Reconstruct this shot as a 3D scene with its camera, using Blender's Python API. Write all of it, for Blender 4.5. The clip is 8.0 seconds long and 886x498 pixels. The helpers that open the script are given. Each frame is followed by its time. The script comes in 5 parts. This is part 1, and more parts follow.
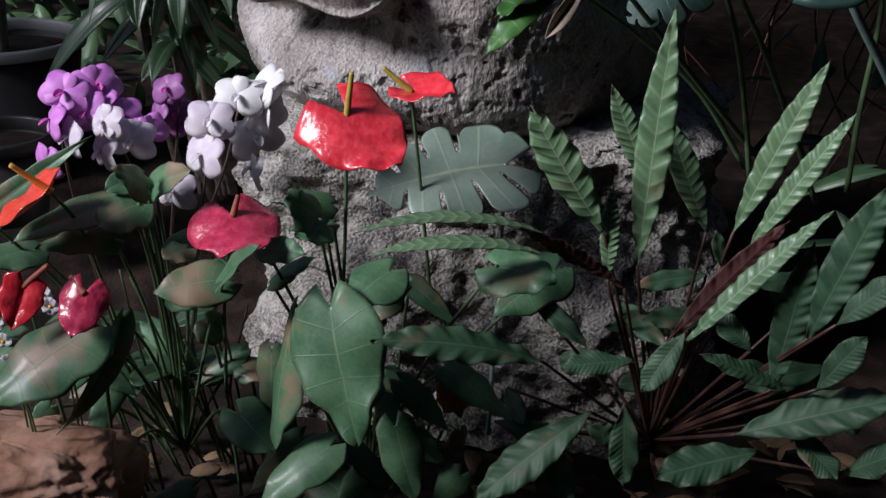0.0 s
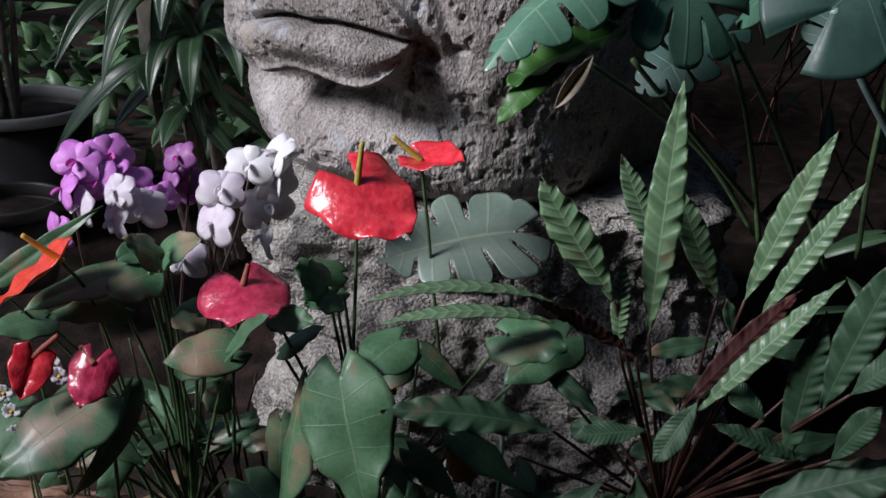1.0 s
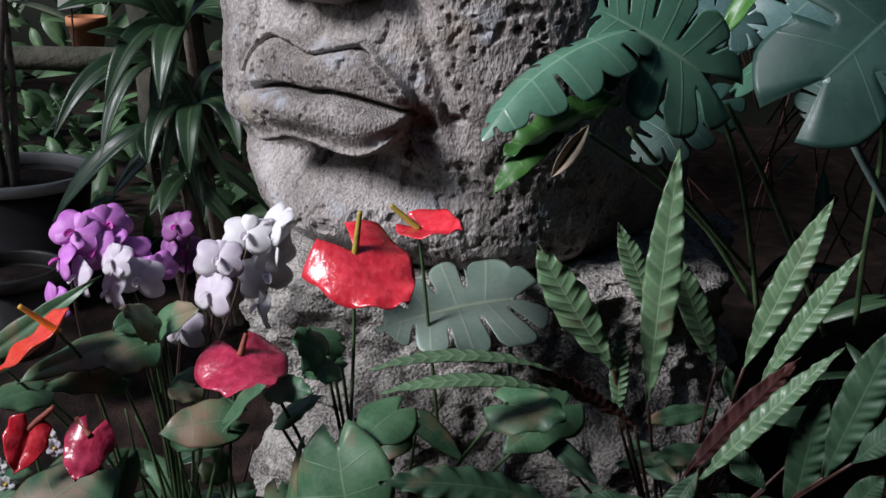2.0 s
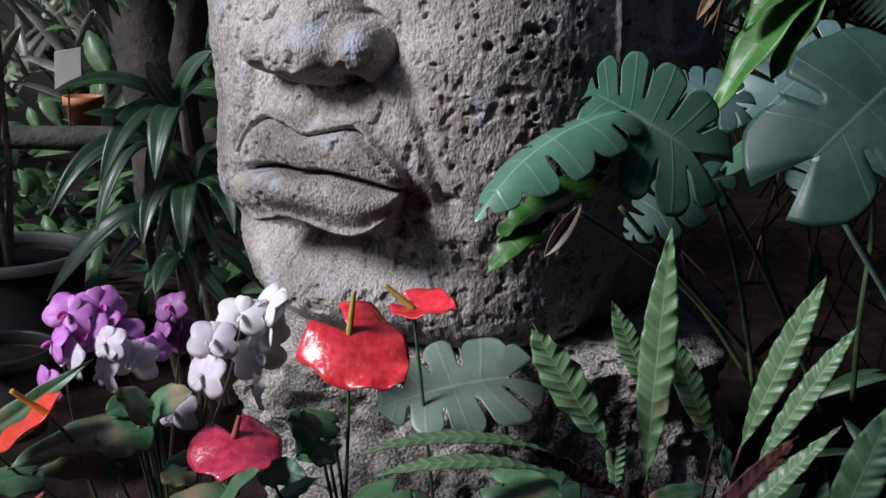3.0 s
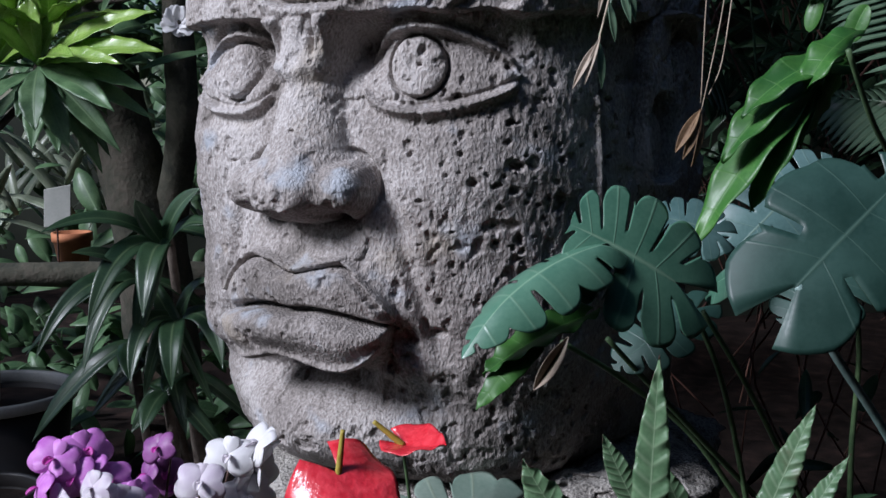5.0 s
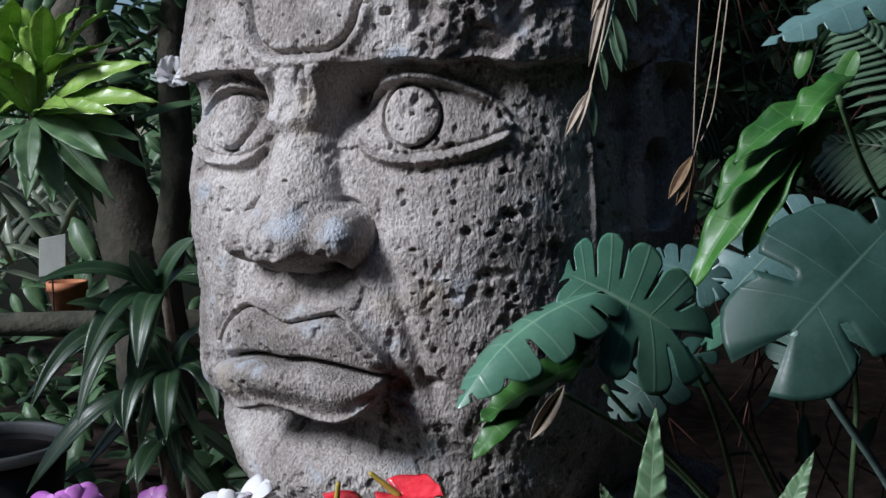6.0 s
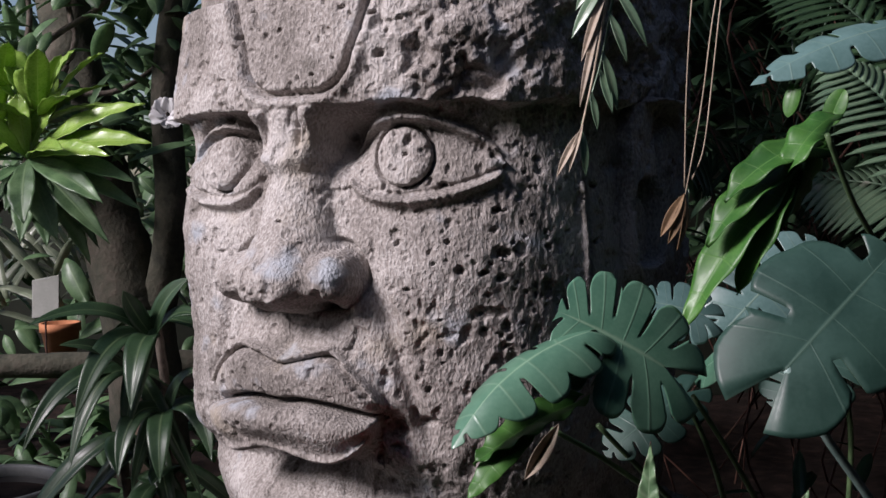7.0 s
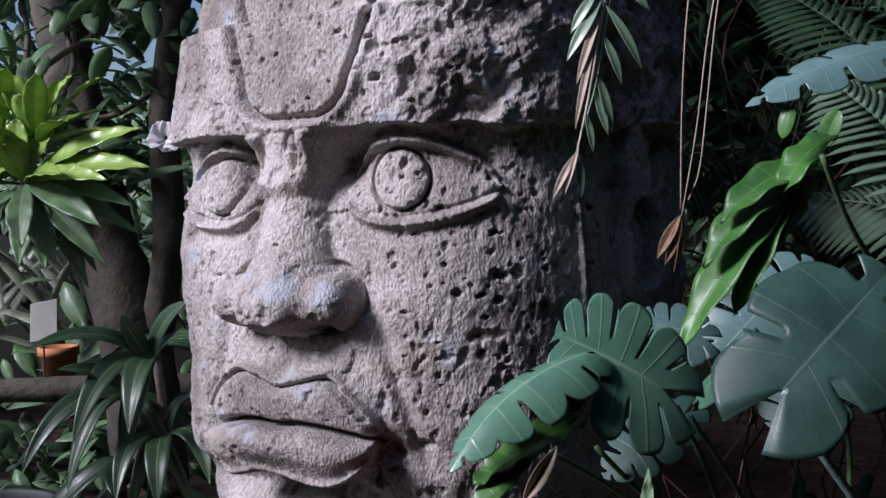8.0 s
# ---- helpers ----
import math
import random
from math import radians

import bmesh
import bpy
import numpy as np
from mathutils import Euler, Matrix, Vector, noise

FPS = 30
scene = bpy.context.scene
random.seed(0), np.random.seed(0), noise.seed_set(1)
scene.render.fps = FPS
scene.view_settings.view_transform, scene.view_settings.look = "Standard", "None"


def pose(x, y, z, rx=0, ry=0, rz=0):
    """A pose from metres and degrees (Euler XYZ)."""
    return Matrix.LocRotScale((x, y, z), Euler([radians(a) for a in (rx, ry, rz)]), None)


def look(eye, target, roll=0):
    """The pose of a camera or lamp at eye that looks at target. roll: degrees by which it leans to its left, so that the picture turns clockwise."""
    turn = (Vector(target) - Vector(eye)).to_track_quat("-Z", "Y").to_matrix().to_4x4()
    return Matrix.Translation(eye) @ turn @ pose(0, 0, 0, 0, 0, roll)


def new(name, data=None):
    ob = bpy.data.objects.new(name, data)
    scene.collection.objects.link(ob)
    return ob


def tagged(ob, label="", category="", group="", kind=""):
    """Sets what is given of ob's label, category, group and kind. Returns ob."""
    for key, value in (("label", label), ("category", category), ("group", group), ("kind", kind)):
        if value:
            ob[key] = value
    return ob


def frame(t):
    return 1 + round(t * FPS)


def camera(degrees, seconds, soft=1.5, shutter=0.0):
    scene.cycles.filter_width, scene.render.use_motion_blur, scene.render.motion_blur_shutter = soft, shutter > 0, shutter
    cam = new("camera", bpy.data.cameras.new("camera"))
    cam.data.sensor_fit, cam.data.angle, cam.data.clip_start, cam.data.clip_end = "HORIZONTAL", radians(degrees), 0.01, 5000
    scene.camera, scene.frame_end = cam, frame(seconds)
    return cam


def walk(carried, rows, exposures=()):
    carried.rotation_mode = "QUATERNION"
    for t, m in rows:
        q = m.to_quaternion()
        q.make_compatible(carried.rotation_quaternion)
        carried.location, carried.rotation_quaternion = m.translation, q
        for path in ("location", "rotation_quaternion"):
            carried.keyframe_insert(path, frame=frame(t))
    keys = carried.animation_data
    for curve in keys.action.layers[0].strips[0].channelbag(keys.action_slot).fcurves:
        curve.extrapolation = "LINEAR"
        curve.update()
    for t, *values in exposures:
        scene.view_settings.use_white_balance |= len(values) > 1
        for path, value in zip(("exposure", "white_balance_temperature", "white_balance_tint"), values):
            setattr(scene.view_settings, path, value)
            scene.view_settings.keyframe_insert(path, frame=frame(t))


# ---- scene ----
cam = camera(42.8, 8.0)
walk(cam, [
    (0, pose(0.0022, -0.0080, 1.3016, 66.575, -1.347, 0.681)),
    (0.5, pose(-0.0042, -0.0033, 1.3077, 68.001, -1.280, 0.845)),
    (1, pose(-0.0041, -0.0008, 1.3163, 69.525, -1.166, 0.959)),
    (1.5, pose(-0.0054, 0.0006, 1.3211, 71.043, -1.086, 0.885)),
    (3, pose(-0.0025, 0.0051, 1.3396, 76.282, -0.542, 0.400)),
    (3.5, pose(-0.0029, 0.0017, 1.3445, 78.294, -0.335, 0.159)),
    (4, pose(-0.0000, 0.0000, 1.3500, 80.200, -0.000, -0.000)),
    (4.5, pose(-0.0012, -0.0002, 1.3547, 81.462, 0.266, -0.227)),
    (6, pose(0.0041, 0.0036, 1.3703, 84.672, 1.122, -0.618)),
    (6.5, pose(0.0023, 0.0003, 1.3705, 85.851, 1.251, -0.870)),
    (7, pose(0.0046, -0.0019, 1.3735, 86.581, 1.487, -0.968)),
    (7.5, pose(0.0088, -0.0035, 1.3751, 87.177, 1.627, -0.968)),
    (8, pose(0.0082, -0.0044, 1.3765, 87.633, 1.816, -1.033)),
], exposures=[(0.0, 0.0, 5950, 12), (3.0, 0.0, 5950, 10), (4.0, 0.0, 5850, 11), (4.5, 0.0, 5600, 12), (6.5, 0.0, 5850, 5), (7.0, 0.12, 6350, 18), (7.5, 0.25, 6350, 16), (8.0, 0.2, 5800, 21)])

# light: soft daylight from the upper left, cut by slabs added overhead
world = bpy.data.worlds.new("world")
scene.world = world
world.use_nodes = True
wn = world.node_tree.nodes
sky = wn.new("ShaderNodeTexSky")
sky.sky_type, sky.sun_disc = "NISHITA", False
sky.sun_elevation, sky.sun_rotation = radians(35), radians(-116)
world.node_tree.links.new(sky.outputs[0], wn["Background"].inputs[0])
wn["Background"].inputs[1].default_value = 0.075
sun_data = bpy.data.lights.new("sun", "SUN")
sun_data.energy, sun_data.angle, sun_data.color = 5.0, radians(18), (1.0, 0.95, 0.93)
sun = new("sun", sun_data)
sun.matrix_world = look((-5.2, -2.5, 4.0), (0, 0, 0))


# ---- materials ----
def material(name, colors, scale=20.0, rough=0.5, bump=0.2, detail=8.0, fine=120.0, coat=0.0, spread=0.35, sub=0.0, stain=None, vary=0.0, spec=0.5, metal=0.0, dist=0.003, stretch=None):
    """A two-scale procedural surface: colours mixed by broad noise, broken by fine noise, with relief."""
    m = bpy.data.materials.new(name)
    m.use_nodes = True
    nt = m.node_tree
    n, l = nt.nodes, nt.links
    b = n["Principled BSDF"]
    co = n.new("ShaderNodeTexCoord")
    big = n.new("ShaderNodeTexNoise")
    big.inputs["Scale"].default_value, big.inputs["Detail"].default_value = scale, detail
    small = n.new("ShaderNodeTexNoise")
    small.inputs["Scale"].default_value, small.inputs["Detail"].default_value = fine, 4
    where = co.outputs["Object"]
    if stretch:
        mp = n.new("ShaderNodeMapping")
        mp.inputs["Scale"].default_value = stretch
        l.new(where, mp.inputs["Vector"])
        where = mp.outputs[0]
    for t in (big, small):
        l.new(where, t.inputs["Vector"])
    mix = n.new("ShaderNodeMath")
    mix.operation = "MULTIPLY_ADD"
    mix.inputs[1].default_value = spread
    l.new(small.outputs[0], mix.inputs[0])
    off = n.new("ShaderNodeMath")
    off.operation = "SUBTRACT"
    l.new(big.outputs[0], off.inputs[0])
    off.inputs[1].default_value = spread * 0.5
    l.new(off.outputs[0], mix.inputs[2])
    ramp = n.new("ShaderNodeValToRGB")
    el = ramp.color_ramp.elements
    while len(el) < len(colors):
        el.new(0.5)
    for i, c in enumerate(colors):
        el[i].position = 0.3 + 0.4 * i / max(1, len(colors) - 1)
        el[i].color = (*c, 1)
    l.new(mix.outputs[0], ramp.inputs[0])
    last = ramp.outputs[0]
    for stain in stain if isinstance(stain, list) else [stain] if stain else []:
        sn = n.new("ShaderNodeTexNoise")
        sn.inputs["Scale"].default_value, sn.inputs["Detail"].default_value = stain[1], 5
        l.new(co.outputs["Object"], sn.inputs["Vector"])
        sr = n.new("ShaderNodeMapRange")
        sr.inputs["From Min"].default_value, sr.inputs["From Max"].default_value = stain[2], stain[2] + 0.12
        l.new(sn.outputs[0], sr.inputs["Value"])
        sm_ = n.new("ShaderNodeMixRGB")
        l.new(sr.outputs[0], sm_.inputs[0])
        l.new(last, sm_.inputs[1])
        sm_.inputs[2].default_value = (*stain[0], 1)
        last = sm_.outputs[0]
    if vary:
        oi = n.new("ShaderNodeObjectInfo")
        gi = n.new("ShaderNodeNewGeometry")
        ad = n.new("ShaderNodeMath")
        ad.operation = "ADD"
        l.new(oi.outputs["Random"], ad.inputs[0])
        l.new(gi.outputs["Random Per Island"], ad.inputs[1])
        mr = n.new("ShaderNodeMapRange")
        mr.inputs["From Max"].default_value = 2.0
        mr.inputs["To Min"].default_value, mr.inputs["To Max"].default_value = 1 - vary, 1 + vary
        l.new(ad.outputs[0], mr.inputs["Value"])
        hv = n.new("ShaderNodeHueSaturation")
        l.new(mr.outputs[0], hv.inputs["Value"])
        l.new(last, hv.inputs["Color"])
        last = hv.outputs[0]
    l.new(last, b.inputs["Base Color"])
    rr = n.new("ShaderNodeMapRange")
    rr.inputs["To Min"].default_value, rr.inputs["To Max"].default_value = max(0.03, rough - 0.12), min(1, rough + 0.12)
    l.new(small.outputs[0], rr.inputs["Value"])
    l.new(rr.outputs[0], b.inputs["Roughness"])
    b.inputs["Coat Weight"].default_value = coat
    b.inputs["Coat Roughness"].default_value = 0.15
    b.inputs["Specular IOR Level"].default_value = spec
    b.inputs["Metallic"].default_value = metal
    if sub:
        b.inputs["Subsurface Weight"].default_value = sub
        b.inputs["Subsurface Radius"].default_value = (0.01, 0.006, 0.003)
    if bump:
        bp = n.new("ShaderNodeBump")
        bp.inputs["Strength"].default_value, bp.inputs["Distance"].default_value = bump, dist
        l.new(mix.outputs[0], bp.inputs["Height"])
        l.new(bp.outputs[0], b.inputs["Normal"])
    return m


STONE = material("weathered_stone", [(0.18, 0.16, 0.147), (0.335, 0.302, 0.285), (0.54, 0.505, 0.49)], 6, 0.9, 1.0, 12, 200, spread=0.74, stain=[((0.40, 0.42, 0.46), 10, 0.60), ((0.13, 0.117, 0.105), 7, 0.62), ((0.34, 0.29, 0.23), 4, 0.60)], dist=0.008, spec=0.2, stretch=(1, 1, 0.6))
RUBBLE = material("rough_lava_stone", [(0.13, 0.12, 0.113), (0.36, 0.335, 0.305), (0.56, 0.525, 0.485)], 14, 0.95, 1.0, 12, 150, spread=1.0, dist=0.014, spec=0.2)
SOIL = material("moist_soil", [(0.010, 0.007, 0.006), (0.026, 0.018, 0.015), (0.06, 0.036, 0.03)], 12, 0.9, 1.0, 10, 150, dist=0.01, spec=0.15)
POT = material("dull_plastic_pot", [(0.02, 0.018, 0.018), (0.035, 0.03, 0.028)], 6, 0.5, 0.1)
RIM = material("pale_pot_rim", [(0.20, 0.205, 0.2), (0.32, 0.32, 0.31)], 8, 0.55, 0.15)


# ---- helpers of the place ----
def sm(a, b, x):
    t = np.clip((x - a) / (b - a), 0, 1)
    return t * t * (3 - 2 * t)


def hill(x, w):
    return np.exp(-((x / w) ** 2))


def vnoise(p, seed=0):
    """Smooth value noise in -1..1 at the points p (n, 3)."""
    i = np.floor(p).astype(np.int64)
    f = p - i
    f = f * f * (3 - 2 * f)
    out = 0
    for dx in (0, 1):
        for dy in (0, 1):
            for dz in (0, 1):
                h = (i[..., 0] + dx) * 374761393 + (i[..., 1] + dy) * 668265263 + (i[..., 2] + dz) * 2147483647 + seed * 974711
                h = (h ^ (h >> 13)) * 1274126177 & 0x7FFFFFFF
                h = (h ^ (h >> 16)) & 0xFFFF
                w = (f[..., 0] if dx else 1 - f[..., 0]) * (f[..., 1] if dy else 1 - f[..., 1]) * (f[..., 2] if dz else 1 - f[..., 2])
                out = out + w * (h / 32767.5 - 1)
    return out


def fnoise(p, octaves=4, seed=0):
    return sum(vnoise(p * 2 ** o, seed + o) * 0.5 ** o for o in range(octaves))


def mesh_from(name, verts, faces, mats, index=None, smooth=True):
    me = bpy.data.meshes.new(name)
    me.from_pydata([tuple(v) for v in verts], [], faces)
    for m in mats if isinstance(mats, (list, tuple)) else [mats]:
        me.materials.append(m)
    if index is not None:
        me.polygons.foreach_set("material_index", index)
    me.polygons.foreach_set("use_smooth", [smooth] * len(faces))
    me.update()
    return me


def grid_faces(nu, nv, wrap=False, base=0):
    """Quads of a grid of nu columns and nv rows; row by row."""
    i, j = np.meshgrid(np.arange(nu if wrap else nu - 1), np.arange(nv - 1))
    i, j = i.ravel(), j.ravel()
    k = (i + 1) % nu
    return (np.stack([j * nu + i, j * nu + k, (j + 1) * nu + k, (j + 1) * nu + i], 1) + base).tolist()


def thing(name, place, label, category, group="", kind=""):
    ob = new(name)
    ob.location = place
    ob.empty_display_size = 0.05
    return tagged(ob, label, category, group, kind)


def part(name, me, parent, label=""):
    """Links a mesh, whose points are in world metres, as one part under a thing or a part."""
    ob = new(name, me)
    ob.parent = parent
    top = parent
    origin = Vector((0, 0, 0))
    while top is not None:
        origin += top.location
        top = top.parent
    ob.matrix_parent_inverse = Matrix.Identity(4)
    ob.location = -origin
    return tagged(ob, label)


def solid(name, me, label, category, group="", kind=""):
    return tagged(new(name, me), label, category, group, kind)


# ---- ground ----
def build_ground():
    n = 240
    g = np.linspace(-1, 1, n)
    s = np.sign(g) * (np.abs(g) ** 4 * 60 + np.abs(g) * 3)
    X, Y = np.meshgrid(s, s + 2.5)
    p = np.stack([X, Y, 0 * X], -1)
    Z = 0.03 * fnoise(p * 2, 4, 5) + 0.012 * fnoise(p * 14, 3, 9)
    Z += 0.22 * sm(2.3, 3.4, Y) * sm(0.3, -0.5, X)
    verts = np.stack([X, Y, Z], -1).reshape(-1, 3)
    solid("ground", mesh_from("ground", verts, grid_faces(n, n), SOIL), "dark moist garden soil with bits of litter", "ground", kind="structure")


build_ground()


# ---- the carved head: one mesh ----
AXIS = Vector((0.052, 2.52, 0.0))
TURN = radians(33)


def build_statue():
    a, b, n = 0.485, 0.52, 2.7
    dense = np.linspace(radians(-75), radians(120), 660)
    rest = np.linspace(radians(120), radians(285), 60)[1:-1]
    th = np.concatenate([dense, rest])
    zz = np.concatenate([np.linspace(0.59, 0.68, 34)[:-1], np.linspace(0.68, 1.80, 480)[:-1], np.linspace(1.80, 1.998, 40)])
    T, Z = np.meshgrid(th, zz)
    s, c = np.sin(T), np.cos(T)
    r = 1 / ((np.abs(s) / a) ** n + (np.abs(c) / b) ** n) ** (1 / n)
    X = r * s
    A = np.abs(X)
    face = sm(-0.05, 0.35, c)
    # jaw narrows towards the chin, the crown closes
    fr = (1 + c) / 2
    k = np.interp(Z, [0.63, 0.66, 0.70, 0.78, 0.88, 0.98, 1.1, 1.3, 1.5], [0.80, 0.83, 0.865, 0.915, 0.965, 0.995, 1.0, 1.0, 0.985])
    r = r * (1 + (k - 1) * (0.35 + 0.65 * fr))
    r = r * np.where(Z < 0.68, 0.55 + 0.45 * np.sqrt(np.clip(1 - ((0.68 - Z) / 0.0902) ** 2, 0, 1)), 1)
    d = np.zeros_like(r)
    # cheeks, muzzle, chin
    d += 0.024 * hill(A - 0.30, 0.12) * hill(Z - 1.23, 0.12) + 0.020 * hill(X + 0.30, 0.08) * hill(Z - 1.40, 0.10)
    d += 0.020 * sm(0.12, -0.12, X) * hill(A - 0.36, 0.13) * hill(Z - 0.93, 0.13)
    d += 0.040 * hill(X, 0.19) * hill(Z - 1.00, 0.12)
    d += 0.082 * hill(X + 0.03, 0.21) * hill(Z - 0.715, 0.085)
    d -= 0.046 * hill(X + 0.08, 0.34) * hill(Z - 0.838 + 0.14 * np.clip(X, 0, 1), 0.036)
    d += 0.008 * hill(X + 0.36, 0.10) * hill(Z - 0.90, 0.05)
    d -= 0.014 * hill(A - (0.165 + 0.30 * (1.2 - Z) * (Z < 1.2)), 0.016) * sm(0.88, 0.94, Z) * sm(1.27, 1.18, Z)
    # eye sockets: a deep hollow beside the nose root, a shallow one round the eye
    d -= 0.030 * hill(A - 0.23, 0.15) * hill(Z - 1.43, 0.075)
    d -= 0.058 * hill(A - 0.110, 0.044) * hill(Z - 1.452, 0.052)
    # almond eyes with raised rims; the far one is rounder
    near = X > 0
    mid, wide = np.where(near, 0.243, 0.200), np.where(near, 0.135, 0.098)
    q = np.clip((A - mid) / wide, -1, 1)
    arc = np.clip(1 - np.abs(q + 0.16 * (1 - q * q)) ** 2.1, 0, 1) ** np.where(near, 0.72, 0.45)
    up, lo = 1.402 + 0.076 * arc, 1.402 - 0.052 * arc
    inside = np.abs(q) < 1
    t = np.clip((Z - lo) / np.maximum(up - lo, 1e-4), 0, 1)
    ball = np.where(inside & (Z > lo) & (Z < up), np.sqrt(np.clip(1 - (2 * t - 1) ** 2, 0, 1)), 0)
    d += (0.014 + 0.010 * (~near)) * ball
    lid = np.where(inside, 1, 0) * sm(0, 0.2, 1 - q * q)
    d += lid * (0.018 * hill(Z - up - 0.009, 0.008) - 0.012 * hill(Z - up - 0.026, 0.008) - 0.006 * hill(Z - up + 0.004, 0.004))
    d += lid * (0.020 * hill(Z - lo + 0.009, 0.009) - 0.006 * hill(Z - lo + 0.030, 0.011) - 0.006 * hill(Z - lo - 0.004, 0.004))
    ec = np.where(near, 0.221, 0.192)
    e = np.sqrt(((A - ec) / 0.050) ** 2 + ((Z - 1.420) / 0.052) ** 2)
    d += 0.018 * np.sqrt(np.clip(1 - e * e * 0.9, 0, 1)) * (e < 1) - 0.015 * hill(e - 1.07, 0.06) * (inside & (Z > lo - 0.004) & (Z < up + 0.004))
    d -= 0.012 * hill(np.hypot(A - ec - 0.012, Z - 1.448), 0.008) + 0.006 * hill(np.hypot(A - ec + 0.004, Z - 1.425), 0.012) + 0.006 * hill(np.hypot(A - ec + 0.02, Z - 1.40), 0.006)
    # brow and the folded knot between the eyes
    d += 0.018 * hill(Z - 1.505, 0.022) * sm(0.42, 0.3, A) * face
    knot = sm(0.092, 0.046, A + 0.26 * (1.46 - Z)) * sm(1.386, 1.424, Z)
    d += knot * (0.046 + 0.022 * sm(1.48, 1.41, Z) - 0.030 * hill(X - 0.032, 0.005) * sm(1.435, 1.45, Z) - 0.022 * hill(X + 0.042 - 0.25 * (Z - 1.46), 0.008) * sm(1.42, 1.45, Z))
    d += knot * 0.012 * hill(X + 0.004, 0.022) * hill(Z - 1.425, 0.025)
    d -= 0.022 * hill(np.hypot(X + 0.104, Z - 1.488), 0.012)
    # nose: a straight narrow bridge, a broad worn tip and two rounded wings
    hw = 0.058 - 0.014 * sm(1.28, 1.46, Z) + 0.020 * sm(1.30, 1.22, Z)
    pr = 0.028 + 0.018 * sm(1.47, 1.34, Z) + 0.052 * sm(1.36, 1.22, Z)
    bridge = pr * np.clip(1 - (A / (hw * 1.45)) ** 2.2, 0, 1) ** 0.9 * sm(1.150, 1.172, Z)
    tip = 0.118 * np.clip(1 - (np.abs(X - 0.005) / 0.086) ** 2.6 - (np.abs(Z - 1.198) / 0.058) ** 2.6, 0, 1) ** 0.5
    wing = 0.092 * np.clip(1 - (np.abs(A - 0.091) / 0.050) ** 2.4 - (np.abs(Z - 1.203) / 0.055) ** 2.2, 0, 1) ** 0.5
    nose = (bridge ** 6 + tip ** 6 + wing ** 6) ** (1 / 6)
    nose -= 0.010 * hill(A - 0.060, 0.010) * hill(Z - 1.165, 0.028) + 0.006 * hill(X, 0.012) * hill(Z - 1.15, 0.02)
    nose -= 0.0025 * sm(0.05, 0.5, fnoise(np.stack([X, Z, 0 * X], -1) * 26, 3, 12)) * sm(0, 0.03, nose)
    nose = np.maximum(nose, 0)
    d = d * (1 - 0.7 * sm(0, 0.03, nose)) + nose
    rim = np.hypot((A - 0.086) / 0.062, (Z - 1.204) / 0.064)
    d -= 0.026 * hill(rim - 1.08, 0.09) * sm(0.07, 0.12, A) * sm(1.15, 1.19, Z) * face
    d -= 0.075 * hill(A - 0.076, 0.026) * hill(Z - 1.158, 0.013)
    d -= 0.010 * hill(X, 0.014) * sm(1.07, 1.09, Z) * sm(1.13, 1.11, Z)
    # lips: flat faces, a carved ridge along the upper one, a ledge under the lower one
    end = np.where(X > 0, 0.184, 0.196)
    u = np.clip(A / end, 0, 1)
    zm = 0.990 - 0.030 * u ** 2.2 - 0.006 * sm(0.0, 0.15, X) - 0.005 * hill(X, 0.03)
    hU = (0.070 * np.clip(1 - u ** 5, 0, 1) ** 0.5 + 0.022 * hill(A - 0.100, 0.045) - 0.004 * hill(X, 0.03)) * (1 - 0.30 * sm(0.08, 0.17, X)) + 1e-4
    tu = (Z - zm) / hU
    upper = np.where((tu > 0) & (tu < 1) & (u < 1), np.clip(1 - np.abs(2 * tu - 1) ** 9, 0, 1) ** 0.5 * (0.70 + 0.28 * tu), 0)
    ul = np.clip(A / (end - 0.016), 0, 1)
    hL = (0.104 + 0.014 * hill(X + 0.15, 0.05) - 0.010 * hill(X + 0.02, 0.04) + 0.008 * hill(X - 0.06, 0.03) - 0.035 * sm(0.09, 0.17, X)) * np.clip(1 - ul ** 7, 0, 1) ** 0.5 + 1e-4
    tl = (zm - Z) / hL
    lower = np.where((tl > 0) & (tl < 1) & (u < 1), np.clip(1 - np.clip(1 - tl / 0.45, 0, 1) ** 2.4, 0, 1) ** 0.5 * (1 - 0.16 * sm(0.45, 0.80, tl) + 0.17 * hill(tl - 0.92, 0.07)) * sm(1.0, 0.97, tl), 0)
    roll = np.where(u < 1, np.clip(1 - u ** 6, 0, 1) ** 0.5, 0)
    d += roll * (0.046 * upper + 0.076 * lower)
    ridge_at = Z - zm - hU - 0.006
    d += sm(1.0, 0.95, u) * (0.058 * hill(ridge_at, 0.008) * (ridge_at > -0.006) * 0.55 - 0.010 * hill(ridge_at + 0.012, 0.005)) - roll * 0.034 * hill(Z - zm, 0.006)
    d += 0.016 * sm(1.0, 0.8, u) * sm(0.06, 0.0, ridge_at) * sm(0.0, 0.006, ridge_at)
    edge_l = np.hypot((A - end - 0.006) / 0.010, np.clip(np.abs(Z - 0.955) - 0.055, 0, 1) / 0.02)
    d += 0.008 * hill(edge_l, 1.0) * (X < 0)
    d -= 0.046 * hill(X, 0.18) * hill(Z - (zm - hL) + 0.020, 0.020)
    d -= 0.024 * hill(np.hypot(X - 0.196, (Z - 0.935) * 0.7), 0.016)
